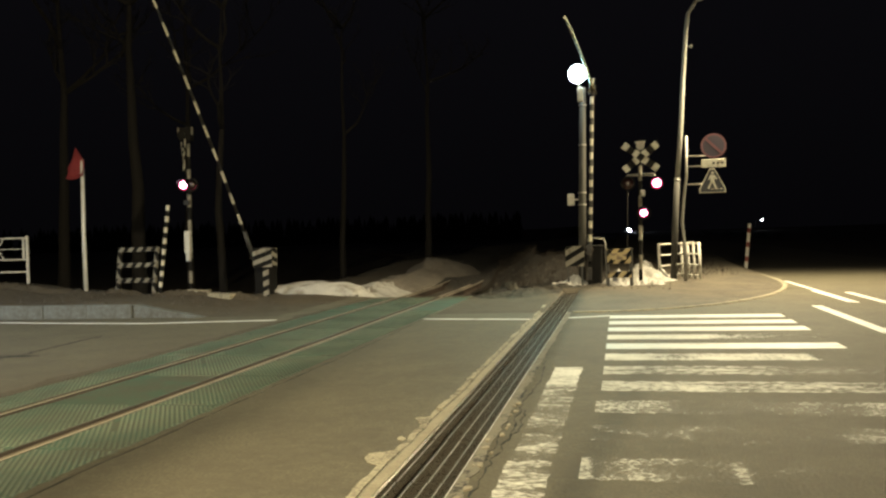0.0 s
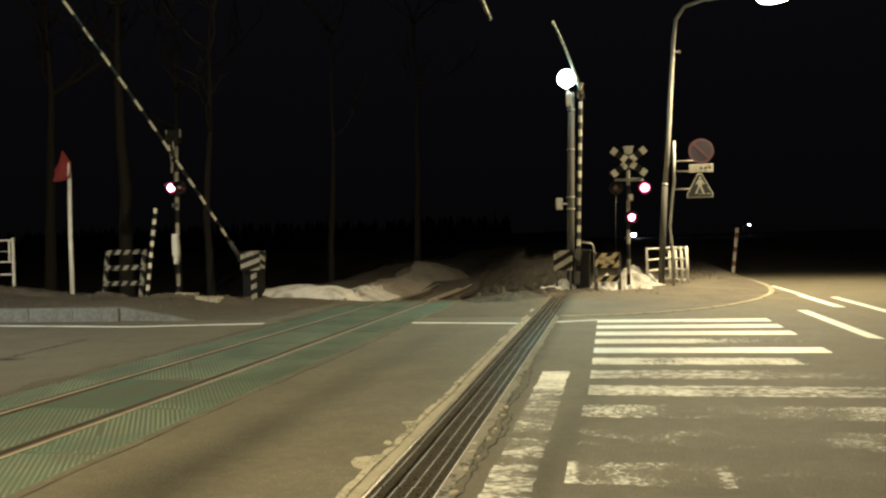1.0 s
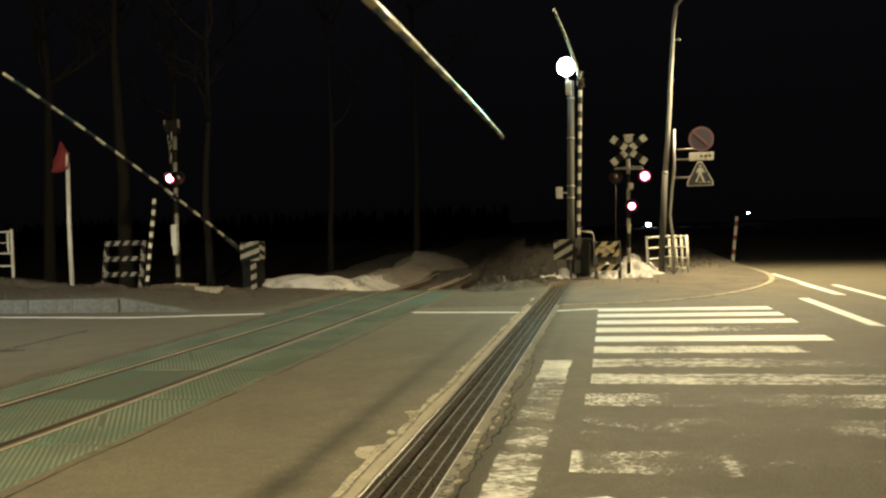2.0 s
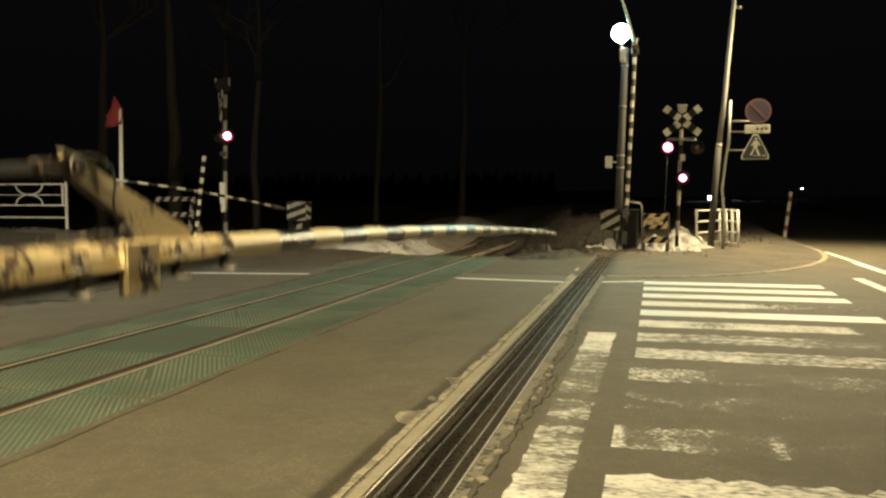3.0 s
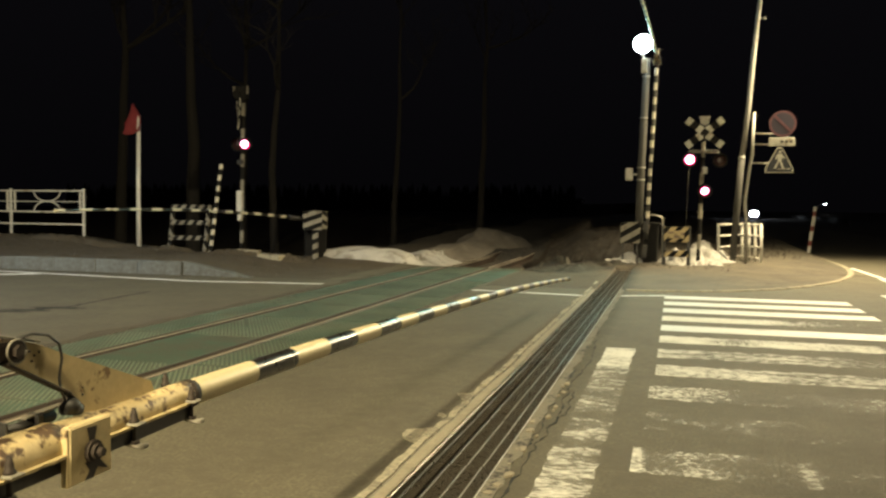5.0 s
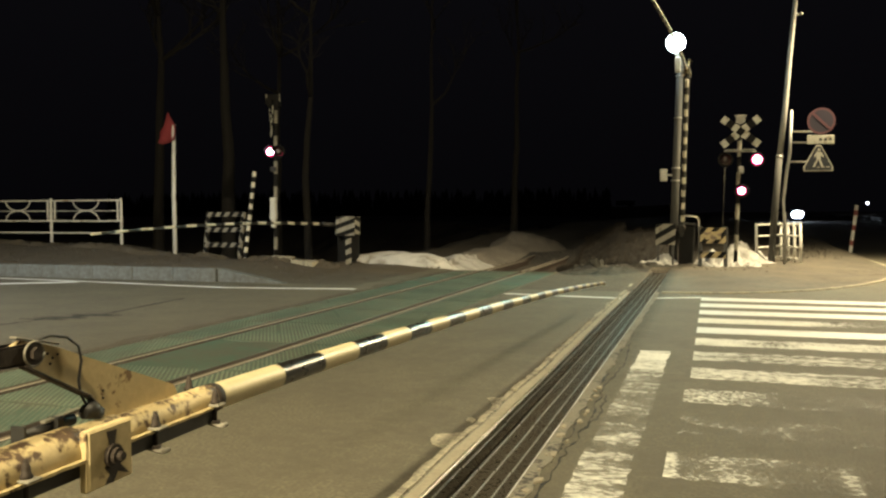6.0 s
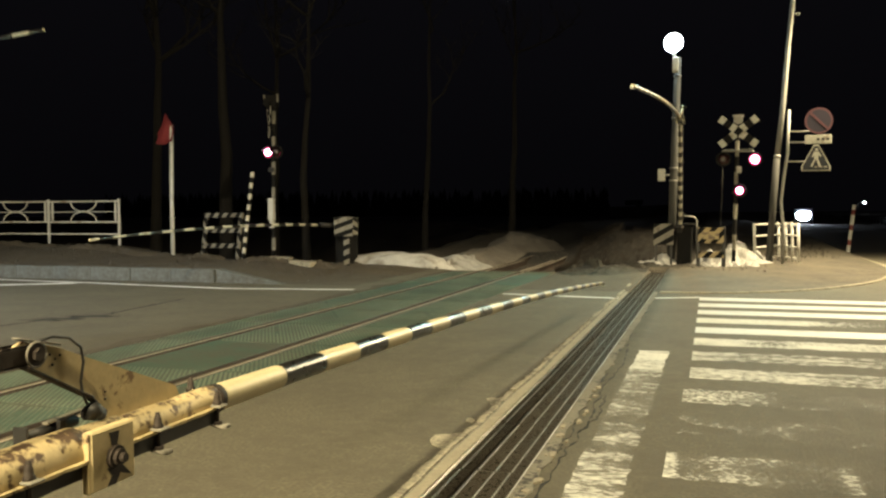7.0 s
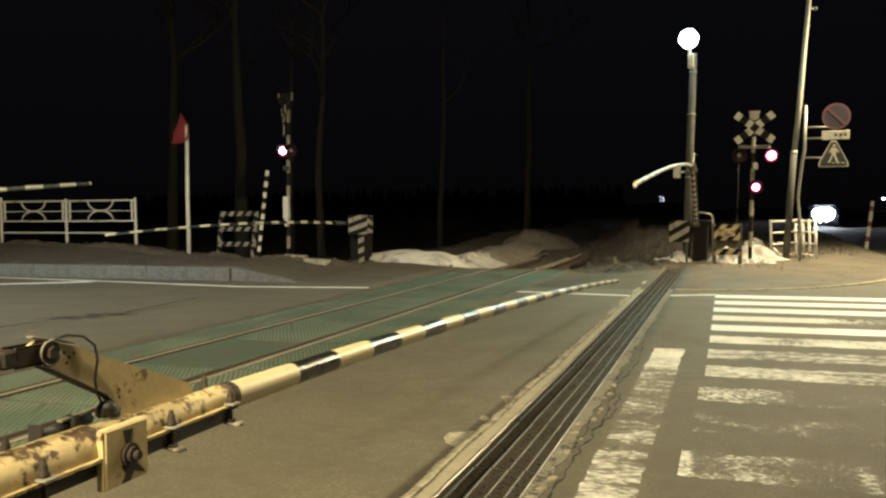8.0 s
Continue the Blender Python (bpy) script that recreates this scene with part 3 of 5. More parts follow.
for k in range(12):
    yc = 13.32 - 0.893 * k
    kinds = ("paint", "paint", "paint", "mark_a", "paint", "mark_b", "mark_c", "mark_d", "mark_e", "mark_f", "mark_g", "mark_d")
    stripe((3.6, 3.57, 3.53)[(k > 7) + (k > 9)], 6.28, yc - 0.235, yc + 0.235, kinds[k], marks, 20 + k, ragged=0.008 if k < 5 else 0.03 if k < 11 else 0.055)

stop = tagged(new("stop_line"), "worn thick white stop line beside the drain", "stop line", kind="structure")
rnd = random.Random(31)
left = [(3.07 + 0.035 * u + rnd.uniform(-0.012, 0.012), 0.8 + 7.3 * u) for u in [i / 90 for i in range(91)]]
right = [(3.34 + 0.045 * u + rnd.uniform(-0.012, 0.012), 0.8 + 7.33 * u) for u in [i / 90 for i in range(91)]]
part("stripe", slab(right + left[::-1], 0.0, 0.0013), "mark_stop", stop)
edge = tagged(new("edge_line"), "thin white edge line along the far side of the road", "road marking", kind="structure")
for k, pts in enumerate((((-30, 14.4), (-12.0, 13.75), (-8, 13.4), (-4.7, 13.0), (-2.3, 13.37)), ((0.43, 13.3), (2.44, 13.05)), ((2.86, 13.2), (3.6, 13.52)))):
    out = [(x, y - 0.065) for x, y in pts] + [(x, y + 0.065) for x, y in pts[::-1]]
    part("stripe", slab(out, 0.0, 0.004), "paint", edge)
part("stripe", slab([(-9.9, 12.35), (-9.7, 12.2), (-8.2, 13.2), (-8.5, 13.3)], 0.0, 0.005), "paint", edge)
lanes = tagged(new("lane_lines"), "white lane lines of the road running along the railway", "road marking", kind="structure")
for x0, y0, y1, w in ((7.12, 10.9, 14.9, 0.17), (7.88, 15.6, 18.6, 0.17), (8.38, 12.9, 17.9, 0.14), (7.93, 18.7, 22.0, 0.1), (7.12, 4.2, 7.8, 0.17), (11.4, 4, 9, 0.14), (11.4, 16, 21, 0.14)):
    part("stripe", slab([(x0 - w / 2, y0), (x0 + w / 2, y0 - 0.15), (x0 + w / 2, y1), (x0 - w / 2, y1)], 0.0, 0.004), "paint", lanes)

# ---------------------------------------------------------------- drain with grating along the crossing
def drain():
    channel = tagged(new("drain_grating"), "dark steel drain grating with bright bearing bars in a cement bed", "drain", kind="structure")
    rnd = random.Random(12)
    # pale short teeth on darker bars: glints put in as dashes
    bars = joined(*[box(0.0034, 0.985, 0.026, T(dx, 0, -0.017), 0.0) for dx in (-0.143, -0.05, 0.042, 0.128)],
                  *[box(0.0034, 0.027, 0.01, T(dx, -0.47 + 0.0405 * i, 0.0)) for dx in (-0.143, -0.05, 0.042, 0.128) for i in range(24)])
    mesh_b = bpy.data.meshes.new("bearing_bars")
    bars.to_mesh(mesh_b)
    bars.free()
    mesh_b.materials.append(M["bar"])
    mesh_b.materials.append(M["grate"])
    for f in mesh_b.polygons[:24]:
        f.material_index = 1
    # the cross bars stop short of the second bearing bar: a dark slot for the pole's shadow
    cross = joined(*[box(w, 0.0075, 0.02, T(dx, -0.488 + 0.0222 * i, -0.014)) for i in range(45) for w, dx in ((0.104, -0.14), (0.244, 0.07))])
    mesh_c = bpy.data.meshes.new("cross_bars")
    cross.to_mesh(mesh_c)
    cross.free()
    mesh_c.materials.append(M["grate"])
    y = -5.5
    while y < GRATE_END - 0.5:
        tilt = rnd.uniform(-0.4, 0.4)
        a = new("grating_panel", mesh_c)
        a.parent, a.matrix_basis = channel, T((GRATE_L + GRATE_R) / 2, y, rnd.uniform(-0.004, 0.003), 0, tilt, rnd.uniform(-0.15, 0.15))
        b = new("bearing_bars", mesh_b)
        b.parent = a
        y += 1.0
    for x, w in ((GRATE_L + 0.007, 0.012), (GRATE_R - 0.005, 0.007)):
        part("edge_angle", box(w, GRATE_END + 5.5, 0.06, T(x, (GRATE_END - 5.5) / 2, -0.024), 0.003), "grate" if x < 2.6 else "bar", channel)
    # the cement strips either side, with a ragged outer edge
    ys = [-5.5 + 0.06 * i for i in range(401)]
    split = [(GRATE_L - 0.07 - 0.03 * rough(y * 0.8, 3.0, 1.0) - 0.012 * rough(y * 5, 9.0, 1.0), y) for y in ys]
    rim = [(x - 0.062 - 0.03 * rough(y * 1.7, 1.0, 1.0) - 0.028 * rough(y * 7, 1.0, 1.0), y) for x, y in split]
    part("cement_strip", slab(split + [(GRATE_L - 0.002, ys[-1]), (GRATE_L - 0.002, ys[0])], -0.1, 0.006), "smooth_cement", channel)
    part("joint", slab([(x - 0.014 - 0.02 * abs(rough(y * 4, 2.0, 1.0)), y) for x, y in split] + [(x - 0.001, y) for x, y in split[::-1]], -0.1, 0.0035), "right_strip", channel)
    # the outer ridge, paler and broken into lengths
    i, rnd2 = 0, random.Random(31)
    while i < 396:
        k = min(400, i + rnd2.randint(5, 16))
        inner = [(split[j][0] - 0.012 - 0.018 * abs(rough(split[j][1] * 4, 2.0, 1.0)), split[j][1]) for j in range(i, k + 1)]
        part("cement_ridge", slab(rim[i:k + 1] + inner[::-1], -0.1, rnd2.uniform(0.007, 0.016)), "cement", channel)
        i = k + rnd2.choice((0, 0, 0, 1))
    # thin spills of cement on the road
    for spill in (((2.30, 4.3), (2.21, 4.38), (2.17, 4.47), (2.165, 4.58), (2.21, 4.61), (2.25, 4.62), (2.31, 4.68)), ((2.31, 5.42), (2.27, 5.5), (2.21, 5.63), (2.24, 5.67), (2.29, 5.66), (2.32, 5.72)), ((2.31, 4.98), (2.26, 5.05), (2.24, 5.03), (2.25, 4.96), (2.3, 4.92))):
        part("cement_spill", slab(list(spill)[::-1], -0.05, 0.0045), "cement", channel)
    right = [(GRATE_R + 0.002 + max(0.03, 0.075 + 0.03 * rough(y * 1.7, 2.0, 1.0) + 0.03 * rough(y * 6, 2.0, 1.0)), y) for y in ys]
    part("cement_strip", slab(([(GRATE_R + 0.002, ys[0])] + right + [(GRATE_R + 0.002, ys[-1])]), -0.1, 0.0055), "right_strip", channel)
    # loose crumbs of broken cement along the far side
    for _ in range(26):
        y, r = rnd2.uniform(3.0, 6.6), rnd2.uniform(0.01, 0.03)
        x = GRATE_R + rnd2.uniform(0.03, 0.12)
        chip = [(x + r * rnd2.uniform(0.5, 1.1) * math.cos(a), y + r * rnd2.uniform(0.7, 2.0) * math.sin(a)) for a in (0.2, 1.3, 2.2, 3.4, 4.3, 5.4)]
        part("cement_crumb", slab(chip, -0.01, rnd2.uniform(0.007, 0.013)), "smooth_cement", channel)


drain()


def crack(points, width, name="road_crack"):
    """A tar-dark crack that wanders along the points."""
    rnd = random.Random(len(points) * 7 + int(points[0][0] * 10))
    pts = []
    for (x0, y0), (x1, y1) in zip(points, points[1:]):
        for i in range(18):
            u = i / 18
            wander = 0.03 * noise.noise(Vector((x0 * 3 + u * 4, y0 + u * 5, 2.0)))
            pts.append((x0 + (x1 - x0) * u + wander + rnd.uniform(-1, 1) * 0.004, y0 + (y1 - y0) * u))
    left = [(x - width * rnd.choice((0.06, 0.15, 0.3, 0.9)), y) for x, y in pts]
    right = [(x + width * rnd.choice((0.06, 0.15, 0.3, 0.9)), y) for x, y in pts]
    ob = part(name, slab(left + right[::-1], 0.0, 0.003), "pit")
    return tagged(ob, "thin dark crack in the asphalt", "crack", "cracks in the road", "structure")


crack([(2.95, 3.2), (2.99, 4.4), (3.02, 5.2), (2.97, 6.3), (3.03, 7.4), (2.95, 8.6)], 0.011)
crack([(3.0, 4.9), (3.06, 5.4), (3.02, 6.0)], 0.007)
crack([(2.92, 4.2), (2.95, 4.9), (2.91, 5.8), (2.94, 6.9)], 0.014)
crack([(2.9, 7.6), (2.93, 9.0), (2.9, 10.4), (2.94, 11.6)], 0.012)
crack([(-4.6, 7.2), (-4.5, 7.9), (-4.44, 8.4)], 0.05)
crack([(-4.5, 8.3), (-4.25, 8.7), (-4.0, 9.05)], 0.34)
crack([(-4.06, 9.0), (-4.14, 9.7), (-4.22, 10.4), (-4.3, 11.2)], 0.05)
crack([(-2.15, 5.0), (-2.1, 9.0), (-2.16, 13.2)], 0.04)
crack([(0.5, 3.0), (0.47, 6.5), (0.52, 9.0), (0.46, 13.2)], 0.012)

# ---------------------------------------------------------------- kerbs
def kerbs():
    left = tagged(new("kerb_far_bank"), "weathered concrete kerb stones in front of the bank", "kerb", kind="structure")
    rnd = random.Random(3)
    x = -5.6
    while x > -20:
        ob = part("kerb_stone", box(0.992, 0.2, 0.44, T(0, 0, 0.055), 0.015), "kerb", left)
        ob.matrix_basis = T(x - 0.5, 14.12 + 0.012 * (-5.6 - x) + rnd.uniform(-0.01, 0.01), -0.005 + rnd.uniform(-0.006, 0.006), 0, 0, rnd.uniform(-0.5, 0.5))
        x -= 1.0
    # the last stone slopes down to the road
    part("kerb_ramp", joined(prism([(-0.75, -0.1), (0.75, -0.1), (0.75, 0.01), (-0.75, 0.27)], 0.2, T(-4.86, 14.15, 0, 0, 0, -3))), "kerb", left)
    corner = tagged(new("kerb_corner"), "low pale kerb that curves round the corner of the pavement", "kerb", kind="structure")
    pts = [Vector((2.95, 14.15, 0))]
    for i in range(241):
        a = math.pi / 2 * i / 240
        pts.append(Vector((3.1 + (CORNER_X - 3.1) * math.sin(a), CORNER_Y - 8.95 * math.cos(a), 0)))
    run, last = 0.0, pts[0]
    for p, q in zip(pts, pts[1:]):
        run += (q - p).length
        if run > 0.6:
            mid, d = (last + q) / 2, q - last
            part("kerb_stone", box(d.length - 0.008, 0.12, 0.14, T(mid.x, mid.y, -0.046, 0, 0, math.degrees(math.atan2(d.y, d.x))), 0.012), "cement", corner)
            run, last = 0.0, q
    y = last.y
    while y < 34:
        part("kerb_stone", box(0.14, 0.592, 0.14, T(CORNER_X, y + 0.3, -0.046), 0.012), "cement", corner)
        y += 0.6


kerbs()

# ---------------------------------------------------------------- snow
def mound(name, label, cx, cy, rx, ry, h, mats, seed, turn=0.0, sharp=1.0, lump=0.7, rug=0.0):
    bm = bmesh.new()
    n, m = 64, 28
    c, s = math.cos(radians(turn)), math.sin(radians(turn))
    rings = []
    for j in range(m + 1):
        r = j / m
        ring = []
        for i in range(n):
            a = 2 * math.pi * i / n
            wob = 1 + 0.22 * noise.noise(Vector((math.cos(a) * 1.6, math.sin(a) * 1.6, seed))) + 0.08 * noise.noise(Vector((math.cos(a) * 6, math.sin(a) * 6, seed)))
            u, v = r * rx * math.cos(a) * wob, r * ry * math.sin(a) * wob
            x, y = cx + u * c - v * s, cy + u * s + v * c
            z = h * max(0.0, 1 - r ** (2.0 * sharp)) * (1 + (0.3 if h > 0.3 and rx > 1 else lump) * noise.noise(Vector((x * 0.7, y * 0.7, seed)))) + 0.05 * noise.noise(Vector((x * 4, y * 4, seed))) * (1 - r)
            if rug:
                z += rug * (1 - r ** 4) * (abs(noise.noise(Vector((x * 3.2, y * 3.2, seed + 5)))) * 1.5 - 0.3 + 0.6 * noise.noise(Vector((x * 8, y * 8, seed + 9))) + 0.3 * noise.noise(Vector((x * 19, y * 19, seed))))
            ring.append(bm.verts.new((x, y, height(x, y) - 0.03 * r + z)))
        rings.append(ring)
    for a, b in zip(rings, rings[1:]):
        for i in range(n):
            f = bm.faces.new((a[i], a[(i + 1) % n], b[(i + 1) % n], b[i]))
            f.smooth = True
    bmesh.ops.remove_doubles(bm, verts=bm.verts[:], dist=0.0005)
    bmesh.ops.recalc_face_normals(bm, faces=bm.faces[:])
    return tagged(part(name, bm, mats), label, "snow bank")


mound("snow_bank", "grey white bank of old snow beside the track", -3.55, 19.3, 1.7, 0.7, 0.36, "snow", 1.0, 4)
mound("snow_bank", "low grey snow ridge along the track", -2.55, 21.3, 0.75, 1.8, 0.22, "snow", 2.0, 0, 1.0, 0.2, 0.05)
mound("snow_bank", "long dirty snow ridge further along the track", -2.75, 25.2, 0.9, 4.4, 0.2, "dirty_snow", 8.0, -3, 1.3, 0.15, 0.05)
mound("snow_bank", "rounded dirty heap of old snow far along the track", -2.5, 28.9, 1.35, 2.3, 0.5, "dirty_snow", 3.4, 0, 1.0, 0.1, 0.05)
mound("snow_bank", "white remnant of snow under the striped board", 4.42, 20.95, 0.75, 0.6, 0.4, "snow", 4.0, 10, 0.7, 0.7, 0.16)
mound("snow_bank", "crusted snow remnant by the barrier machine", 3.7, 20.4, 0.42, 0.5, 0.22, "snow", 5.0, 0, 0.7, 0.7, 0.16)
mound("snow_bank", "crusted snow heap behind the striped stub board", 2.72, 20.5, 0.42, 0.34, 0.2, "snow", 6.0, 30, 0.6, 0.7, 0.16)
mound("snow_bank", "thin crumbling snow at the foot of the machine", 2.4, 19.9, 0.34, 0.28, 0.1, "snow", 6.5, 30, 0.6, 0.7, 0.12)
mound("snow_bank", "thin snow patch in front of the board", 4.0, 19.7, 0.5, 0.22, 0.04, "snow", 7.0, 0, 0.7, 0.7, 0.12)
stones("snow_lumps", "crusted lumps of old snow between the board and the machine", 70, lambda r: (r.uniform(2.35, 2.75), r.uniform(19.9, 20.3)) if r.random() < 0.35 else (r.uniform(3.45, 4.75), r.uniform(19.75, 21.1)), (0.04, 0.15), "snow", 9)
for cx, cy, rx, h, seed in ((-10.2, 16.8, 1.9, 0.12, 9.0), (-13.6, 17.3, 2.0, 0.1, 9.6), (-8.1, 17.45, 0.8, 0.09, 10.3), (-6.4, 17.35, 0.9, 0.08, 11.1), (-5.0, 17.5, 0.6, 0.08, 11.9)):
    ridge = mound("soil_ridge", "low crumbling ridge of brown soil on the bank", cx, cy, rx, 0.3, h, "soil", seed, -3, 1.0, 0.7, 0.06)
    tagged(ridge, category="soil ridge", group="soil ridges on the bank")
for cx, cy, rx, ry, h, seed in ((1.45, 18.5, 0.95, 1.4, 0.08, 21.0), (0.85, 18.3, 0.36, 0.9, 0.04, 22.5), (2.3, 19.5, 0.7, 0.6, 0.03, 24.5)):
    ridge = mound("soil_ridge", "low hump of soil and flattened dead grass beside the track", cx, cy, rx, ry, h, "verge", seed, 12, 1.0, 0.5, 0.07)
    tagged(ridge, category="soil ridge", group="soil humps beside the track")
for k in range(6):
    ridge = mound("soil_ridge", "dirt washed up against the back of the kerb", -6.9 - 2.3 * k, 14.5 + 0.03 * k, 1.5, 0.36, 0.03, "soil", 13.0 + k, 0, 1.0, 0.7, 0.04)
    tagged(ridge, category="soil ridge", group="dirt along the kerb")

# ---------------------------------------------------------------- barriers
def sag(u, length, drop):
    return -drop * (u / length) ** (2.0 if length < 9 else 1.45)


def arm_tube(length, band, r0, r1, drop, root=0.0, first=None, cream_first=1):
    """A tapered pole along +y that hangs under its weight, in bands of black (0) and cream (1)."""
    cuts = [root, first if first else root + band]
    while cuts[-1] + band < length - 0.05:
        cuts.append(cuts[-1] + band)
    cuts.append(length)
    pts, radii, slots = [], [], []
    for k, (a, b) in enumerate(zip(cuts, cuts[1:])):
        for i in range(3):
            u = a + (b - a) * i / 3
            pts.append((0, u, sag(u, length, drop)))
            radii.append(r0 + (r1 - r0) * u / length)
            slots.append((k + cream_first) % 2)
    pts.append((0, length, sag(length, length, drop)))
    radii.append(r1)
    return tube(pts, radii, 16, slots)


def shell(y0, y1, r, zc, flare=0.02, seed=0.0):
    """A bent steel shell over the arm, with a ledge along either side; its edges are dented."""
    n, bm, rings = 10, bmesh.new(), []
    steps_y = max(3, int((y1 - y0) / 0.03))
    for i in range(steps_y + 1):
        y = y0 + (y1 - y0) * i / steps_y
        dent = 0.005 * noise.noise(Vector((y * 17, seed, 1.0)))
        e = flare + 0.009 * noise.noise(Vector((y * 31, seed, 4.0)))
        prof = [(r + e, -0.012), (r, -0.012)] + [(r * math.cos(a), r * 0.96 * math.sin(a) + dent) for a in [math.pi * k / n for k in range(n + 1)]] + [(-r, -0.012), (-r - e, -0.012), (-r - e, -0.019), (r + e, -0.019)]
        rings.append([bm.verts.new((x, y, zc + z)) for x, z in prof])
    for a, b in zip(rings, rings[1:]):
        for k in range(len(a)):
            f = bm.faces.new((a[k], a[(k + 1) % len(a)], b[(k + 1) % len(a)], b[k]))
            f.smooth = 2 <= k <= 11
    bm.faces.new(rings[0][::-1])
    bm.faces.new(rings[-1])
    bmesh.ops.recalc_face_normals(bm, faces=bm.faces[:])
    return bm


def bolt(x, y, z):
    """An upright stud with a tapered rusty nut, standing on the ledge and reaching below the channel."""
    return joined(rod((x, y, z - 0.06), (x, y, z + 0.042), 0.006, 8), tube([(x, y, z + 0.002), (x, y, z + 0.01), (x, y, z + 0.014), (x, y, z + 0.026), (x, y, z + 0.036)], [0.014, 0.014, 0.0105, 0.0095, 0.0065], 8),
                  tube([(x, y, z - 0.058), (x, y, z - 0.044)], 0.014, 6))


def folding_barrier(x, y, z, ahead, reach, length, drop, label, side=0.3, inner_bands=None):
    """A barrier whose outer arm stays level on a parallel link. ahead: +1 or -1 along the track."""
    th = thing("folding_barrier", label, "crossing barrier", T(x, y, 0, 0, 0 if ahead > 0 else -2.4, 0 if ahead > 0 else 180), "barriers of the crossing")
    part("machine_case", joined(box(0.34, 0.44, 1.02, T(side, -0.3 * (side < 0), 0.53), 0.03), box(0.4, 0.5, 0.07, T(side, -0.3 * (side < 0), 1.06), 0.02), box(0.5, 0.6, 0.12, T(side, -0.3 * (side < 0), 0.02), 0.02)), "matte", th, "black machine case on a low plinth")
    part("axle", rod((-0.08, 0, z), (0.3, 0, z), 0.05), "rust", th)
    inner = part("inner_arm", joined(tube([(0, -0.5, 0), (0, 0.1, 0), (0, reach - 0.5, -0.028)], [0.05, 0.055, 0.046], 14, [0, 1]) if inner_bands is None else banded((0, -0.3, 0), (0, reach - 0.25, 0), 0.05, inner_bands, 12, 0.038),
                                     box(0.1, 0.3, 0.13, T(0, -0.6, 0), 0.01), box(0.14, 0.26, 0.16, T(0.02, 0, 0), 0.015)), "darkpaint " + ("arm_yellow" if inner_bands is None else "pale"), th, "inner arm with a counterweight")
    part("joint_plate", joined(box(0.012, 0.4, 0.07, T(0.0, reach - 0.3, -0.03), 0.003), rod((-0.05, reach, -0.03), (0.05, reach, -0.03), 0.02)), "rust", inner)
    outer = new("outer_arm")
    outer.parent = th
    # holder that clasps the pole: two shells over a channel, with the joint plate and bolts
    part("rear_shell", joined(shell(-0.62, -0.045, 0.055, -0.034, 0.012, 1.0), tube([(0, -0.06, -0.03), (0, 0.11, -0.032)], 0.043, 16)), "arm_yellow", outer, "chipped yellow steel shell, scuffed to the metal")
    part("front_shell", joined(shell(0.1, 0.505, 0.041, -0.034, 0.012, 2.0), tube([(0, 0.08, -0.036), (0, 0.5, -0.038)], 0.037, 16)), "arm_yellow", outer, "chipped yellow steel shell with worn edges")
    part("strap", tube([(0.057 * math.cos(a), -0.37 - 0.01 * math.sin(a), -0.034 + 0.055 * math.sin(a)) for a in [math.pi * k / 12 for k in range(13)]], 0.0045, 6), "rust", outer, "rusty strap over the shell")
    part("channel", joined(*[box(0.01, 1.08, 0.04, T(k * 0.041, -0.06, -0.072), 0.003) for k in (-1, 1)], box(0.09, 1.08, 0.006, T(0, -0.06, -0.054), 0.002)), "darkpaint", outer, "dark channel under the holder")
    plate = part("side_plate", box(0.01, 0.146, 0.137, T(0.066, 0.011, -0.055), 0.004), "plate", outer, "yellow hinge plate with a bolt")
    part("flange", box(0.02, 0.146, 0.006, T(0.058, 0.011, 0.012), 0.002), "plate", plate)
    part("flange", box(0.02, 0.006, 0.137, T(0.058, -0.064, -0.056), 0.002), "arm_yellow", plate)
    part("bolt", joined(disc(0.027, 0.012, T(0.076, 0.012, -0.057, 0, 0, 90), 16), disc(0.019, 0.024, T(0.08, 0.012, -0.057, 0, 0, 90), 12), disc(0.011, 0.04, T(0.084, 0.012, -0.057, 0, 0, 90), 8)), "rust", plate)
    part("scuff", joined(prism([(-0.004, 0.002), (0.03, 0.0), (0.022, -0.03), (0.034, -0.05), (0.014, -0.058), (0.004, -0.03)], 0.0016, T(0.0716, 0, 0, 0, 0, 90)),
                         prism([(-0.012, -0.08), (0.026, -0.07), (0.07, -0.115), (0.03, -0.1), (0.016, -0.122), (-0.014, -0.121), (0.004, -0.1)], 0.0016, T(0.0716, 0, 0, 0, 0, 90))), "rust", plate, "rusty scuff")
    gusset = part("gusset", prism([(-0.178, 0.203), (-0.172, 0.222), (-0.15, 0.231), (-0.09, 0.215), (-0.04, 0.199), (0.04, 0.165), (0.38, 0.03), (0.4, -0.006), (0.2, -0.008), (0.113, 0.0), (0.082, 0.03), (0.037, 0.073), (-0.156, 0.178)], 0.009, T(-0.03, 0, 0, 0, 0, 90)), "plate", outer, "long yellow gusset that carries the link rod")
    # the flange's underside shade is put in with the dark rust colour
    part("edge_flange", joined(box(0.026, 0.222, 0.007, T(-0.017, -0.059, 0.1225, -28.6), 0.002), box(0.02, 0.07, 0.006, T(-0.02, 0.064, 0.047, -42), 0.002)), "rust", gusset, "rusty flange folded along the lower edge")
    part("top_edge", box(0.02, 0.13, 0.005, T(-0.03, -0.105, 0.224, -14), 0.002), "dull", gusset, "pale worn edge")
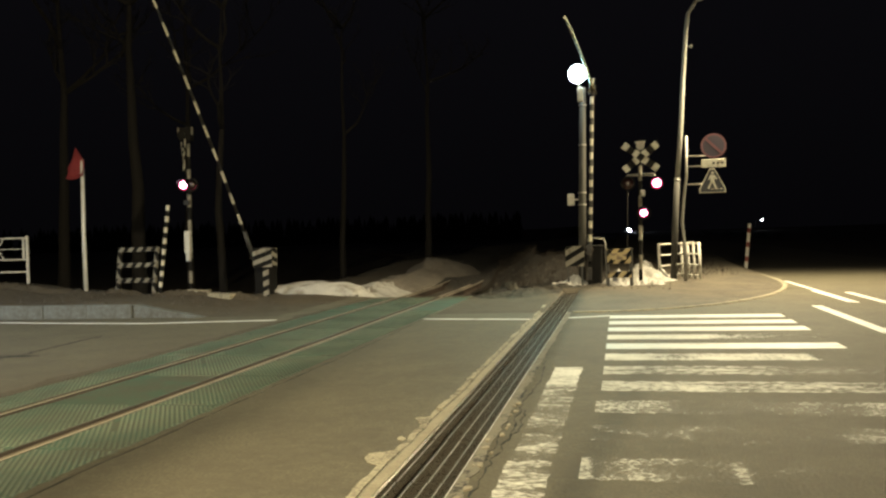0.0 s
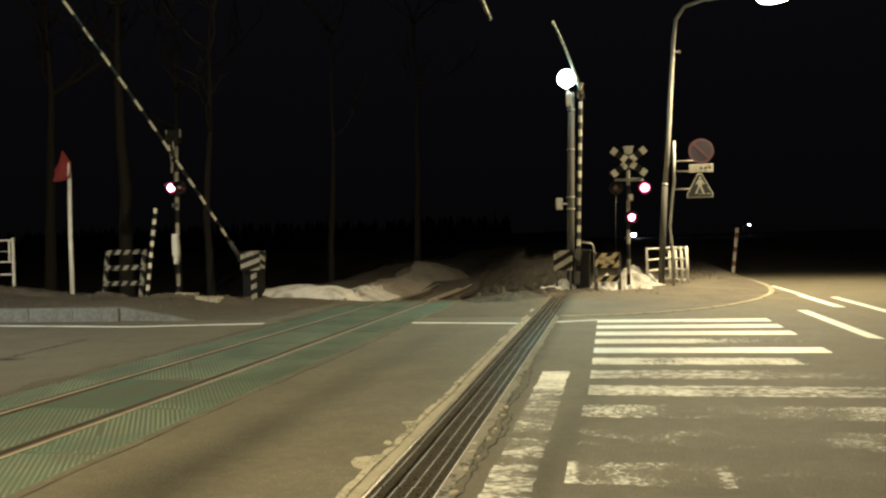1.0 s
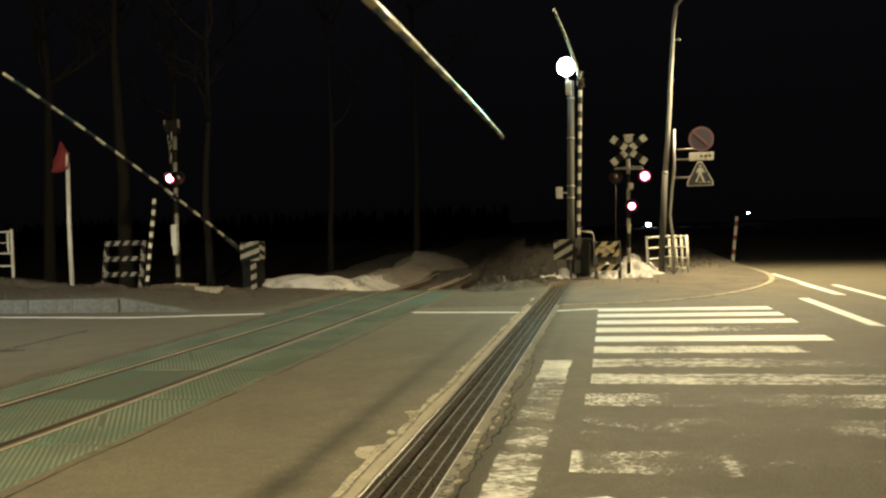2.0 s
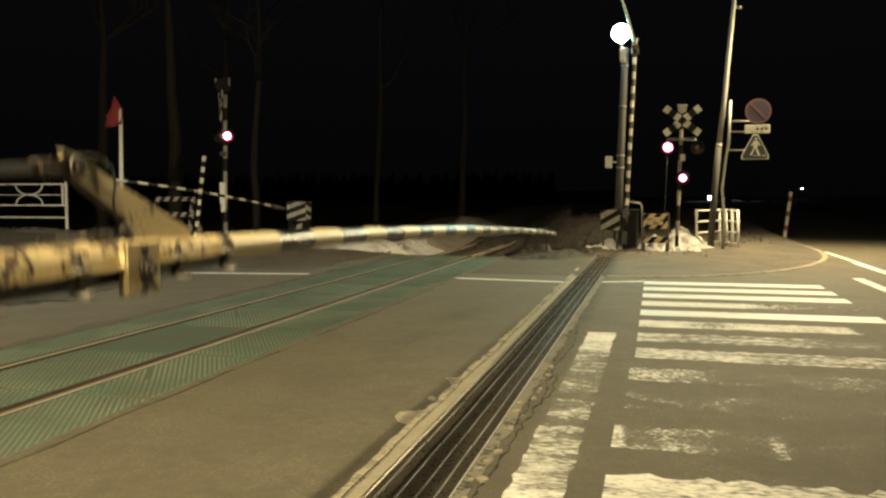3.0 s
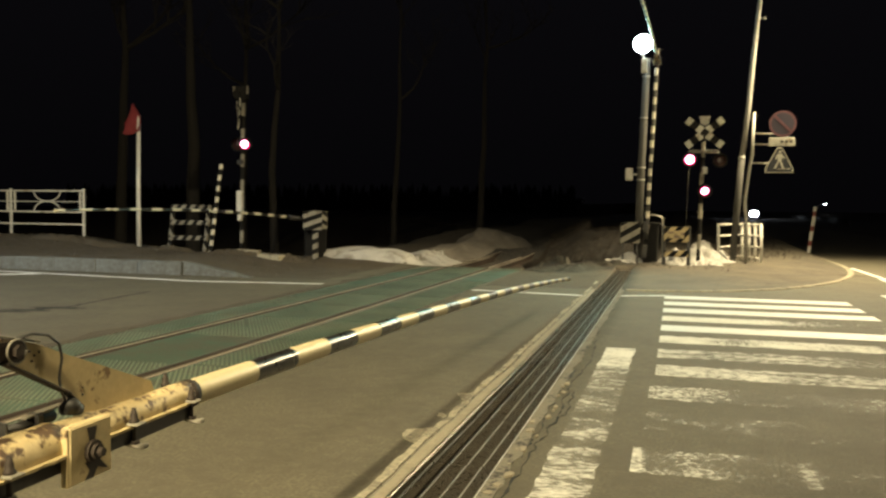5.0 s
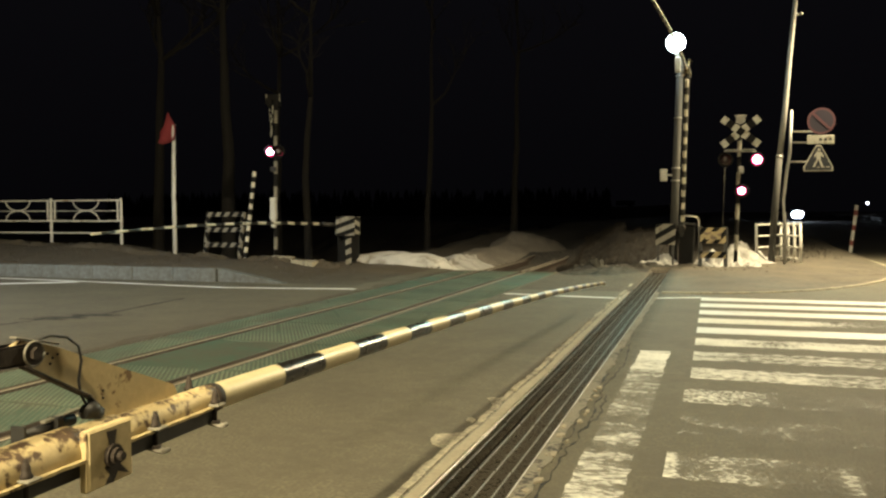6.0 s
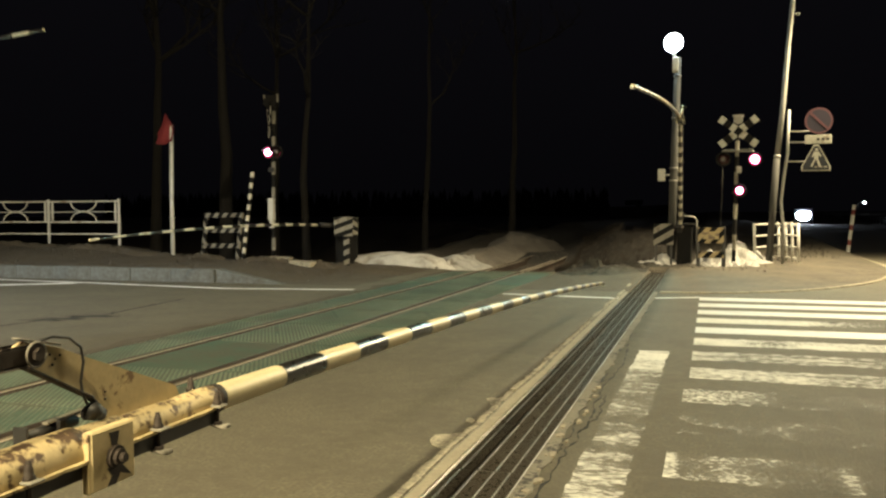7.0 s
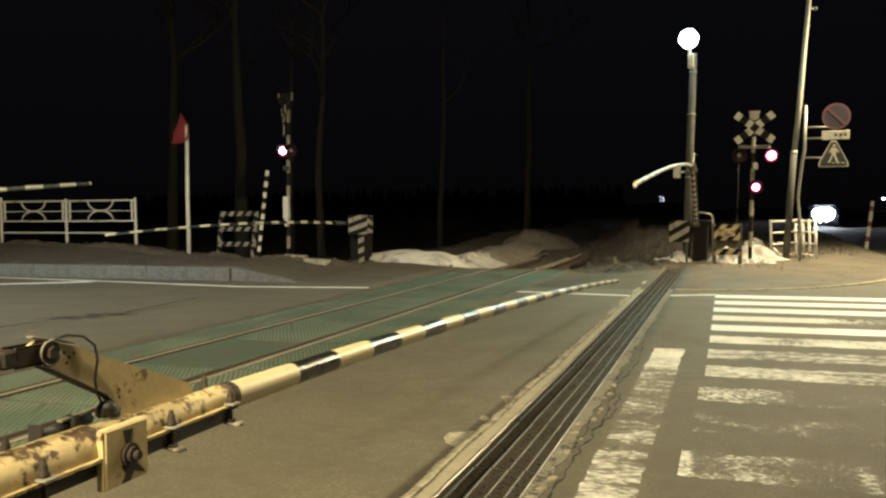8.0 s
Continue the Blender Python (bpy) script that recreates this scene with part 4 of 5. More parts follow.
    part("pin", joined(rod((-0.095, -0.132, 0.2), (-0.012, -0.132, 0.2), 0.011), disc(0.026, 0.005, T(-0.008, -0.132, 0.2, 0, 0, 90), 18), disc(0.015, 0.016, T(-0.004, -0.132, 0.2, 0, 0, 90), 6)), "rust", gusset)
    part("washer", tube([(-0.007, -0.132 + 0.027 * math.cos(a), 0.2 + 0.027 * math.sin(a)) for a in [math.pi * k / 8 for k in range(17)]], 0.003, 6), "dull", gusset, "pale washer round the pin")
    part("cable", tube([(-0.02, -0.118, 0.226), (-0.016, -0.075, 0.231), (-0.012, -0.03, 0.222), (-0.01, 0.004, 0.196), (-0.01, 0.012, 0.16), (-0.012, 0.004, 0.115), (-0.012, 0.01, 0.08), (-0.014, 0.03, 0.05)], 0.0034, 8), "darkpaint", gusset)
    part("boss", joined(ball(0.024, T(-0.012, 0.042, 0.036), 0.9, 14), tube([(-0.015, 0.02, 0.034), (-0.015, 0.075, 0.022)], 0.015, 10)), "darkpaint", gusset, "dark rubber stop under the gusset")
    for y, z in ((-0.075, 0.19), (-0.06, 0.178), (-0.068, 0.166), (-0.045, 0.184), (0.1, 0.07), (0.1, 0.052)):
        part("pit", ball(0.0035, T(-0.0255, y, z), 1.0, 8), "rust", gusset)
    part("spring_clip", joined(rod((-0.056, 0.03, 0.014), (-0.056, -0.13, 0.008), 0.014), box(0.036, 0.03, 0.034, T(-0.052, -0.03, 0.018), 0.006), box(0.04, 0.008, 0.05, T(-0.056, -0.132, 0.012), 0.002)), "darkpaint", outer, "dark spring beside the holder")
    part("clip_strip", box(0.018, 0.12, 0.006, T(-0.05, -0.01, 0.033, 3), 0.002), "dull", outer)
    for yy, r in ((-0.5, 0.06), (-0.23, 0.06), (0.2, 0.05), (0.465, 0.05)):
        for k in (-1, 1):
            clamp = part("clamp_bolt", bolt(k * r, yy + (0.02 if k < 0 else 0.0), -0.042 if k > 0 else -0.012), "rust", outer)
            part("foot", joined(box(0.05, 0.03, 0.008, T(k * (r + 0.006), yy, -0.098, 0, k * 8), 0.003), box(0.014, 0.026, 0.012, T(k * (r + 0.03), yy, -0.098), 0.003)), "dull", clamp, "pale scuffed foot plate")
            part("washer", box(0.046, 0.04, 0.006, T(k * (r + 0.002), yy, -0.041), 0.002), "dull", clamp)
    part("collar", tube([(0, 0.5, -0.036), (0, 0.535, -0.038)], 0.043, 16), "rust", outer)
    slim = 1.0 if inner_bands is None else 0.75
    part("pole", arm_tube(length, 0.308, 0.041 * slim, 0.021 * slim, drop, 0.4, 0.9), "black cream", outer, "black and cream banded fibreglass pole", at=T(0, 0, -0.032, 0.1))
    part("tip_cap", ball(0.024 * slim, T(0, length, sag(length, length, drop) - 0.025), 1.0, 12), "cream" if inner_bands is None else "white", outer)
    link = part("link_rod", joined(rod((-0.03, 0, 0), (-0.03, reach - 0.1, 0), 0.015), box(0.05, 0.1, 0.05, T(-0.03, 0.02, 0), 0.01), *[box(0.006, 0.12, 0.046, T(x, reach - 0.035, 0), 0.006) for x in (-0.05, -0.0135)], box(0.042, 0.04, 0.04, T(-0.03, reach - 0.105, 0), 0.006), disc(0.02, 0.05, T(-0.03, reach, 0, 0, 0, 90), 12)), "rust", th, "rusty steel link rod with a forked end")
    return th, inner, outer, link


def straight_barrier(x, y, z, ahead, length, drop, label):
    th = thing("barrier", label, "crossing barrier", T(x, y, 0, 0, 0, 0 if ahead > 0 else 180), "barriers of the crossing")
    g = height(x, y)
    part("machine_case", joined(box(0.4, 0.5, 1.1 - g, T(-0.32, 0, (1.1 + g) / 2), 0.03), box(0.46, 0.56, 0.06, T(-0.32, 0, 1.12), 0.02), box(0.56, 0.64, 0.14, T(-0.32, 0, g + 0.05), 0.02)), "matte", th, "dark machine case on a plinth")
    part("axle", rod((-0.3, 0, z), (0.08, 0, z), 0.05), "rust", th)
    arm = part("arm", joined(tube([(0, -0.6, 0), (0, 0.8, 0)], 0.055, 12), box(0.16, 0.3, 0.3, T(0, -0.62, 0), 0.02)), "darkpaint", th, "dark arm root with a counterweight")
    part("pole", arm_tube(length, 0.308, 0.038, 0.02, drop, 0.1, None, 0), "black pale", arm, "black and white banded fibreglass pole")
    part("tip_cap", ball(0.024, T(0, length, sag(length, length, drop))), "cream", arm)
    return th, arm


A_PIVOT, A_REACH = (2.4, -4.1, 0.95), 5.5
C_PIVOT, C_REACH = (3.03, 20.3, 0.98), 4.0
near_barrier = folding_barrier(*A_PIVOT, 1, A_REACH, 9.75, 0.44, "yellow folding barrier with a black and cream pole across the road")
far_barrier = folding_barrier(*C_PIVOT, -1, C_REACH, 10.15, 0.62, "folding barrier with a banded pole beside the lit pole", -0.12, 24)
bank_barrier = straight_barrier(-5.2, 18.75, 1.06, -1, 8.6, 0.4, "dark barrier with a banded pole on the bank across the track")
road_barrier = straight_barrier(-5.2, 1.45, 1.0, 1, 8.4, 0.2, "dark barrier with a banded pole across the track")


def guard_board(name, x, y, w, h, z, label, legs=0.0, turn=0.0, bands="dull matte", stripe_w=0.11, lean=-0.8):
    th = thing(name, label, "guard board", T(x, y, z, 0, 0, turn))
    part("board", striped_board(w, h, 0.025, stripe_w, lean, T(0, 0, h / 2)), bands, th, "slanted black and white stripes")
    if legs:
        for s in (-1, 1):
            part("leg", box(0.05, 0.04, legs, T(s * (w / 2 - 0.06), 0.03, -legs / 2), 0.004), "darkpaint", th)
    return th


guard_board("guard_board", 2.7, 20.15, 0.46, 0.5, 0.58, "black and white striped board on a stub beside the machine", 0.55, 4, lean=-1.7, stripe_w=0.12)
frame_post = thing("post_frame", "weathered steel frame behind the barrier machine", "frame", T(3.28, 20.55, 0.05))
part("frame", joined(tube([(-0.18, 0, 1.22), (0.12, 0, 1.18), (0.16, 0, 1.1), (0.17, 0, 0.0)], 0.022, 8)), "galv", frame_post)
gb = guard_board("guard_board", -4.62, 18.0, 0.46, 0.46, 0.82, "yellowed black striped board at the bank's barrier machine", 0.0, 12, "dull matte", 0.105, -2.8)
part("side_board", striped_board(0.26, 0.42, 0.025, 0.105, 2.8, T(0.25, 0.12, 0.24, 0, 0, 68)), "dull matte", gb)
part("post", striped_board(0.12, 1.2, 0.1, 0.11, -2.2, T(0.06, 0.06, -0.57)), "dull matte", gb)


def striped_trestle(name, x, y, z, w, h, label, rails=3, mats="dull matte", turn=0.0, lean=0.0):
    th = thing(name, label, "barricade", T(x, y, z, lean, 0, turn))
    for s in (-1, 1):
        part("post", striped_board(0.1, h + 0.45, 0.06, 0.11, 0.7, T(s * (w / 2 - 0.05) + 0.2 * (h / 2 - 0.225), 0, h / 2 - 0.225, 0, 11)), mats, th)
    for k in range(rails):
        part("rail", striped_board(w - 0.02, 0.11, 0.03, 0.1, -0.8, T(0.2 * (h - 0.06 - k * 0.385), -0.05, h - 0.06 - k * 0.385)), mats, th)
    return th


striped_trestle("barricade", -8.04, 18.0, 0.17, 1.14, 1.24, "leaning black and white striped barricade with three rails on the bank", turn=-3, lean=6)

# pallet-like striped board with legs by the snow
pb = thing("barricade", "yellow and black striped board on dark legs standing in snow", "barricade", T(3.77, 19.62, 0.02, -4, 0, 3))
for s in (-1, 1):
    part("leg", box(0.085, 0.06, 1.0, T(s * 0.275, 0, 0.5), 0.006), "darkpaint", pb)
part("panel", striped_board(0.56, 0.36, 0.03, 0.1, -0.9, T(0, -0.04, 0.8)), "yellow matte", pb)
part("rail", striped_board(0.56, 0.15, 0.03, 0.1, -0.9, T(0, -0.04, 0.36)), "yellow matte", pb)
part("plate", box(0.34, 0.02, 0.18, T(0, -0.068, 0.8), 0.003), "yellow", pb)


# ---------------------------------------------------------------- warning signals
def lamp_head(th, x, y, z, turn):
    """A round warning lamp: black backing disc, hood and a lens that turns between its lit and its dark face."""
    head = part("lamp_head", joined(disc(0.17, 0.025, T(0, 0.0, 0), 24), tube([(0, 0.0, 0), (0, 0.16, 0)], [0.17, 0.1], 18)), "matte", th, at=T(x, y, z, 0, 0, turn))
    hood = bmesh.new()
    n = 14
    for r in (0.135, 0.128):
        a = [hood.verts.new((r * math.cos(t), 0.03, r * math.sin(t))) for t in [math.radians(-10 + 200 * k / n) for k in range(n + 1)]]
        b = [hood.verts.new((r * math.cos(t), -0.2, r * math.sin(t))) for t in [math.radians(20 + 140 * k / n) for k in range(n + 1)]]
        for k in range(n):
            hood.faces.new((a[k], a[k + 1], b[k + 1], b[k]))
    part("hood", hood, "matte", head)
    return head


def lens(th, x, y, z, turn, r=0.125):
    """Half glowing, half dark; the glowing half faces -y at rest, its red ring imitating a halo."""
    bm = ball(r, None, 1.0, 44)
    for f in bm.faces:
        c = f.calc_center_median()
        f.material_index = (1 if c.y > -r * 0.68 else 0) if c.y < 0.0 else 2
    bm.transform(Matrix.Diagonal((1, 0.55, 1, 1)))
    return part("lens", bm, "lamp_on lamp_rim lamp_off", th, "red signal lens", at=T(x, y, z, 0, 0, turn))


def crossbuck(w, h, m):
    """Two crossed boards with cut corners, black with yellow ends and middle."""
    bms = []
    ang = math.degrees(math.atan2(h, w))
    length = math.hypot(w, h) + 0.16
    for s, yy in ((1, 0.0), (-1, 0.03)):
        bm = bmesh.new()
        bmesh.ops.create_cube(bm, size=1, matrix=Matrix.Diagonal((length, 0.024, 0.17, 1)))
        for c in (-length / 2 + 0.14, -0.2, -0.075, 0.075, 0.2, length / 2 - 0.14):
            bmesh.ops.bisect_plane(bm, geom=bm.verts[:] + bm.edges[:] + bm.faces[:], plane_co=(c, 0, 0), plane_no=(1, 0, 0))
        for f in bm.faces:
            c = abs(f.calc_center_median().x)
            f.material_index = 1 if 0.2 < c < length / 2 - 0.14 or c < 0.075 else 0
        bm.transform(T(0, yy, 0, 0, s * ang, 0))
        bms.append(bm)
    bm = joined(*bms)
    bm.transform(m)
    return bm


# signal on the pavement side
def pavement_signal():
    th = thing("crossing_signal", "black and yellow crossing signal post with crossbuck and red lamps", "crossing signal", T(4.27, 20.2, 0.1), "crossing signals")
    part("post", banded((0, 0, 0.0), (0.07, 0, 3.25), 0.045, 9, 12), "matte dull", th)
    part("foot", joined(disc(0.14, 0.03, T(0, 0, 0.01, 90), 16), box(0.22, 0.22, 0.05, T(0, 0, -0.02), 0.01)), "darkpaint", th)
    part("crossbuck", crossbuck(0.68, 0.52, T(0.08, -0.06, 3.1)), "board matte", th, "black crossed boards with pale ends")
    part("speaker", joined(box(0.2, 0.2, 0.14, T(0.075, 0, 3.38), 0.02), tube([(0.075, -0.1, 3.36), (0.075, -0.2, 3.35)], [0.05, 0.1], 14), box(0.25, 0.26, 0.02, T(0.075, -0.02, 3.46), 0.005)), "galv", th)
    part("crossarm", joined(rod((-0.28, 0, 2.66), (0.42, 0, 2.64), 0.02), box(0.66, 0.06, 0.015, T(0.08, -0.02, 2.69), 0.003)), "galv", th)
    lenses = []
    for x, z in ((-0.24, 2.47), (0.44, 2.45), (0.115, 1.74)):
        lamp_head(th, x, -0.06, z, 0)
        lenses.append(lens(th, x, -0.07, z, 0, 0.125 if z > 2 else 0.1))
    part("bell_box", joined(box(0.12, 0.1, 0.16, T(0.1, -0.05, 2.22), 0.015), disc(0.05, 0.04, T(0.1, -0.12, 2.2), 14)), "galv", th)
    part("cable", tube([(-0.25, 0.03, 2.4), (-0.27, 0.03, 1.6), (-0.3, 0.03, 0.6), (-0.3, 0.03, 0.02)], 0.009, 6), "darkpaint", th)
    return lenses


# signal on the bank, seen from its side
def bank_signal():
    g = 0.18
    th = thing("crossing_signal", "dark crossing signal post with a pale relay box on the bank", "crossing signal", T(-6.85, 18.6, g), "crossing signals")
    part("post", banded((-0.01, 0, -0.7), (0.06, 0, 4.1), 0.05, 15, 12), "matte dull", th)
    part("crossbuck", crossbuck(0.6, 0.5, T(-0.04, -0.1, 3.5, 0, 0, -56)), "board matte", th, "crossed boards turned away from the road")
    part("speaker", joined(box(0.3, 0.2, 0.34, T(0.02, 0, 4.02), 0.02), tube([(0.0, -0.1, 4.0), (-0.02, -0.22, 3.98)], [0.05, 0.11], 14)), "matte", th)
    for x in (-0.18, 0.2):
        part("speaker_bracket", box(0.03, 0.05, 0.2, T(x, -0.05, 4.1), 0.005), "dull", th)
    part("relay_box", joined(box(0.15, 0.14, 0.56, T(0.01, -0.09, 1.3), 0.015), box(0.1, 0.1, 0.2, T(0.0, -0.07, 0.92), 0.01)), "white", th, "pale grey relay box")
    part("bracket", rod((-0.15, -0.02, 2.8), (0.26, -0.02, 2.8), 0.018), "darkpaint", th)
    part("bell_box", box(0.14, 0.1, 0.12, T(0.0, -0.05, 2.3), 0.01), "darkpaint", th)
    lenses = []
    for x in (-0.06, 0.15):
        lamp_head(th, x, -0.06, 2.74, 10)
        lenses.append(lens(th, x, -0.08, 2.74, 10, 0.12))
    return lenses


PAVEMENT_LENSES = pavement_signal()
BANK_LENSES = bank_signal()

# ---------------------------------------------------------------- poles, lamps and signs
def lit_pole(x, y, label, head):
    th = thing("lit_pole", label, "lamp pole", T(x, y, 0), "lit poles of the crossing")
    part("pole", tube([(0, 0, -0.1), (0.07, 0, 2.5), (0.15, 0, 5.05)], [0.1, 0.09, 0.075], 16), "pole", th, "spun concrete pole")
    h = head - Vector((x, y, 0))
    part("bracket", joined(tube([(0.14, 0, 4.9), (0.1, -0.15, 4.98), (h.x, h.y, 5.05)], 0.03, 8), box(0.05, 0.05, 0.3, T(h.x + 0.03, h.y, 4.9), 0.008)), "galv", th)
    part("ballast_box", box(0.13, 0.14, 0.34, T(h.x + 0.05, h.y, 4.78), 0.012), "board", th, "small white ballast box")
    # bowl drawn oversized, its glare included in the glowing surface
    lamp_ob = part("lamp_bowl", ball(0.215, T(h.x, h.y, h.z)), "flood", th, "glowing mercury lamp")
    part("hood", joined(disc(0.12, 0.1, T(h.x, h.y + 0.12, h.z + 0.14, 90), 14)), "galv", lamp_ob)
    part("switch_box", joined(box(0.17, 0.14, 0.3, T(-0.22, -0.02, 2.25), 0.012), box(0.2, 0.04, 0.04, T(-0.1, 0, 2.25))), "galv", th, "grey switch box")
    for zz in (0.9, 2.1, 2.4, 3.6, 4.6):
        part("band", tube([(0.029 * zz, 0, zz), (0.029 * zz, 0, zz + 0.03)], 0.122 - 0.006 * zz, 16), "galv", th)
    return th


lit_pole(2.84, 20.62, "concrete pole with a glaring mercury lamp at the crossing", FLOOD)
for spot in (NEAR_LEFT, BANK):
    ob = lit_pole(0, 0, "concrete pole with a lamp near the crossing", Vector((0.05, 0.57, 5.3)))
    ob.matrix_basis = T(spot.x - 0.05, spot.y - 0.57, spot.z - 5.3)
    part("lower_pole", tube([(0, 0, -spot.z + 5.2), (0, 0, -0.05)], 0.12, 14), "pole", ob)

near_mast = thing("street_lamp", "tall roadside lamp mast with a long arm over the barrier", "street lamp", T(5.6, -2.4, 0))
part("mast", tube([(0, 0, -0.05), (0, 0, 5.9), (-0.2, 0.06, 6.7), (-0.8, 0.3, 7.0), (-2.6, 0.9, 6.95)], [0.1, 0.07, 0.055, 0.05, 0.04], 14), "galv", near_mast)
near_head = part("lamp_head", ball(0.3, T(-2.62, 0.9, 6.84), 0.4), "galv", near_mast, "oval lamp head")
part("diffuser", ball(0.2, T(-2.62, 0.9, 6.7), 0.4), "sodium", near_head, "glowing glass bowl")

street = thing("street_lamp", "tall galvanised street lamp with a curved arm over the junction", "street lamp", T(5.08, 20.9, 0.1))
part("pole", tube([(0, 0, -0.05), (0.08, 0, 1.4), (0.16, 0, 2.6)], [0.082, 0.078, 0.072], 16), "pole", street, "thick lower tube")
part("mast", tube([(0.16, 0, 2.55), (0.27, 0, 3.7), (0.36, 0, 5.0), (0.45, 0, 6.1), (0.52, -0.02, 6.65), (0.72, -0.1, 6.93), (1.15, -0.2, 7.03), (1.9, -0.35, 7.03), (2.45, -0.4, 6.97)], [0.062, 0.06, 0.055, 0.05, 0.047, 0.045, 0.043, 0.04, 0.04], 14), "galv", street)
head_at = STREET - Vector((5.08, 20.9, 0.1))
hd = part("lamp_head", ball(0.44, T(head_at.x, head_at.y, head_at.z + 0.12), 0.3), "galv", street, "oval lamp head")
part("diffuser", ball(0.4, T(head_at.x, head_at.y, head_at.z + 0.04), 0.32), "sodium", hd, "glowing glass bowl")
part("step_bolt", joined(rod((0.4, 0, 5.85), (0.56, 0, 5.84), 0.02), ball(0.04, T(0.58, 0, 5.84))), "galv", street)
part("band", tube([(0.155, 0, 2.52), (0.16, 0, 2.58)], 0.078, 14), "galv", street)

signs = thing("sign_post", "thin galvanised post with a round sign and a crossing sign", "road sign", T(5.36, 20.6, 0.1))
part("post", tube([(0, 0, -0.05), (0.0, 0, 0.9), (-0.05, 0.03, 1.5), (0.02, 0.0, 2.2), (0.08, 0, 2.6), (0.1, 0, 3.6)], 0.035, 12), "galv", signs)
for zz in (3.1, 2.85, 2.41):
    part("sign_arm", rod((0.08, 0, zz), (0.6, -0.02, zz - 0.01), 0.019), "galv", signs)
rd = part("round_sign", joined(disc(0.3, 0.02, T(0.73, -0.05, 3.32, 0, 0, 4), 40, 0, 0.045, 1)), "signred signblue", signs, "round no parking sign, red ring on blue")
part("slash", box(0.055, 0.006, 0.5, T(0.73, -0.064, 3.32, 0, -45, 4), 0.0), "signred", rd)
part("sign_plate", box(0.57, 0.02, 0.2, T(0.72, -0.05, 2.9, 0, 0, 4), 0.006), "board", signs, "white supplementary plate")
for k in range(5):
    part("writing_bar", box(0.06, 0.004, 0.06, T(0.52 + 0.1 * k, -0.066 - 0.004 * (k - 2), 2.9, 0, 0, 4)), "darkpaint", signs)
tri = [(-0.05, 0.3), (0.05, 0.3), (0.31, -0.2), (0.31, -0.3), (-0.31, -0.3), (-0.31, -0.2)]
cs = part("crossing_sign", prism(tri, 0.02, T(0.68, -0.05, 2.48, 0, 0, 4)), "board", signs, "five sided white and navy pedestrian crossing sign")
part("field", prism([(x * 0.9, z * 0.9 - 0.01) for x, z in tri], 0.006, T(0.68, -0.064, 2.48, 0, 0, 4)), "signnavy", cs)
part("pictogram", joined(prism([(-0.02, 0.16), (0.04, 0.16), (0.04, 0.21), (-0.02, 0.21)], 0.005), prism([(-0.05, 0.14), (0.06, 0.14), (0.045, -0.03), (-0.04, -0.03)], 0.005), prism([(-0.04, -0.03), (0.0, -0.03), (-0.07, -0.2), (-0.12, -0.2)], 0.005),
                         prism([(0.0, -0.03), (0.045, -0.03), (0.11, -0.2), (0.06, -0.2)], 0.005), prism([(-0.05, 0.13), (-0.1, 0.02), (-0.07, 0.02), (-0.03, 0.09)], 0.005), prism([(0.06, 0.13), (0.12, 0.03), (0.09, 0.02), (0.03, 0.09)], 0.005)), "board", cs, at=T(0.68, -0.07, 2.48, 0, 0, 4))
part("stripes", joined(*[box(0.07, 0.005, 0.025, T(0.68 - 0.2 + 0.1 * k, -0.07 - 0.007 * (k - 2), 2.27, 0, 0, 4)) for k in range(5)]), "board", cs)

# white pipe fence round the foot of the lamp
def pavement_fence():
    th = thing("pipe_fence", "white pipe fence in two angled bays by the lamp post", "fence", T(0, 0, 0.1))
    a, b, c = Vector((4.78, 21.0, 0)), Vector((5.42, 22.4, 0)), Vector((5.78, 21.3, 0))
    for p in (a, b, c, c.lerp(b, 0.3), c.lerp(b, 0.62)):
        part("post", tube([p - Vector((0, 0, 0.12)), p + Vector((-0.03, 0, 0.98))], 0.034, 10), "white", th)
    for p, q in ((a, b), (b, c)):
        for k in range(4):
            z = Vector((-0.02, 0, 0.12 + 0.275 * k))
            part("pipe", rod(p + z, q + z, 0.022, 8), "white", th)


pavement_fence()

snow_pole = thing("snow_pole", "leaning red and white banded snow pole at the kerb", "marker pole", T(7.84, 28.3, 0.04))
part("pole", tube([(0.17 * k / 10, 0, -0.05 + 0.156 * k) for k in range(11)], 0.055, 12, [0, 0, 1, 0, 0, 1, 0, 0, 1, 0]), "white redpaint", snow_pole)

flag = thing("flag_pole", "white pole with a small red warning flag on the bank", "flag", T(-8.99, 17.4, height(-8.99, 17.4)))
part("pole", tube([(0, 0, -0.1), (-0.01, 0, 1.5), (0.02, 0, 3.28)], [0.055, 0.05, 0.045], 10), "white", flag)
fb = bmesh.new()
cols = 8
grid = []
for i in range(cols + 1):
    u = i / cols
    top, low = 3.6 - abs(u - 0.6) * 0.85, 2.84 - 0.04 * math.sin(u * 5)
    grid.append([fb.verts.new((-0.4 + 0.5 * u - 0.06 * (1 - j / 6) * (u - 0.8), -0.06 + 0.04 * math.sin(u * 7 + j * 0.6), top + (low - top) * j / 6)) for j in range(7)])
for i in range(cols):
    for j in range(6):
        f = fb.faces.new((grid[i][j], grid[i][j + 1], grid[i + 1][j + 1], grid[i + 1][j]))
        f.smooth = True
bmesh.ops.solidify(fb, geom=fb.faces[:], thickness=0.012)
part("flag", fb, "red", flag, "limp red cloth")

lean = thing("marker_pole", "leaning black and white striped marker pole on the bank", "marker pole", T(-7.02, 17.4, height(-7.02, 17.4) - 0.04))
part("pole", banded((0, 0, -0.05), (0.31, 0, 2.16), 0.045, 17, 12), "pale matte", lean)


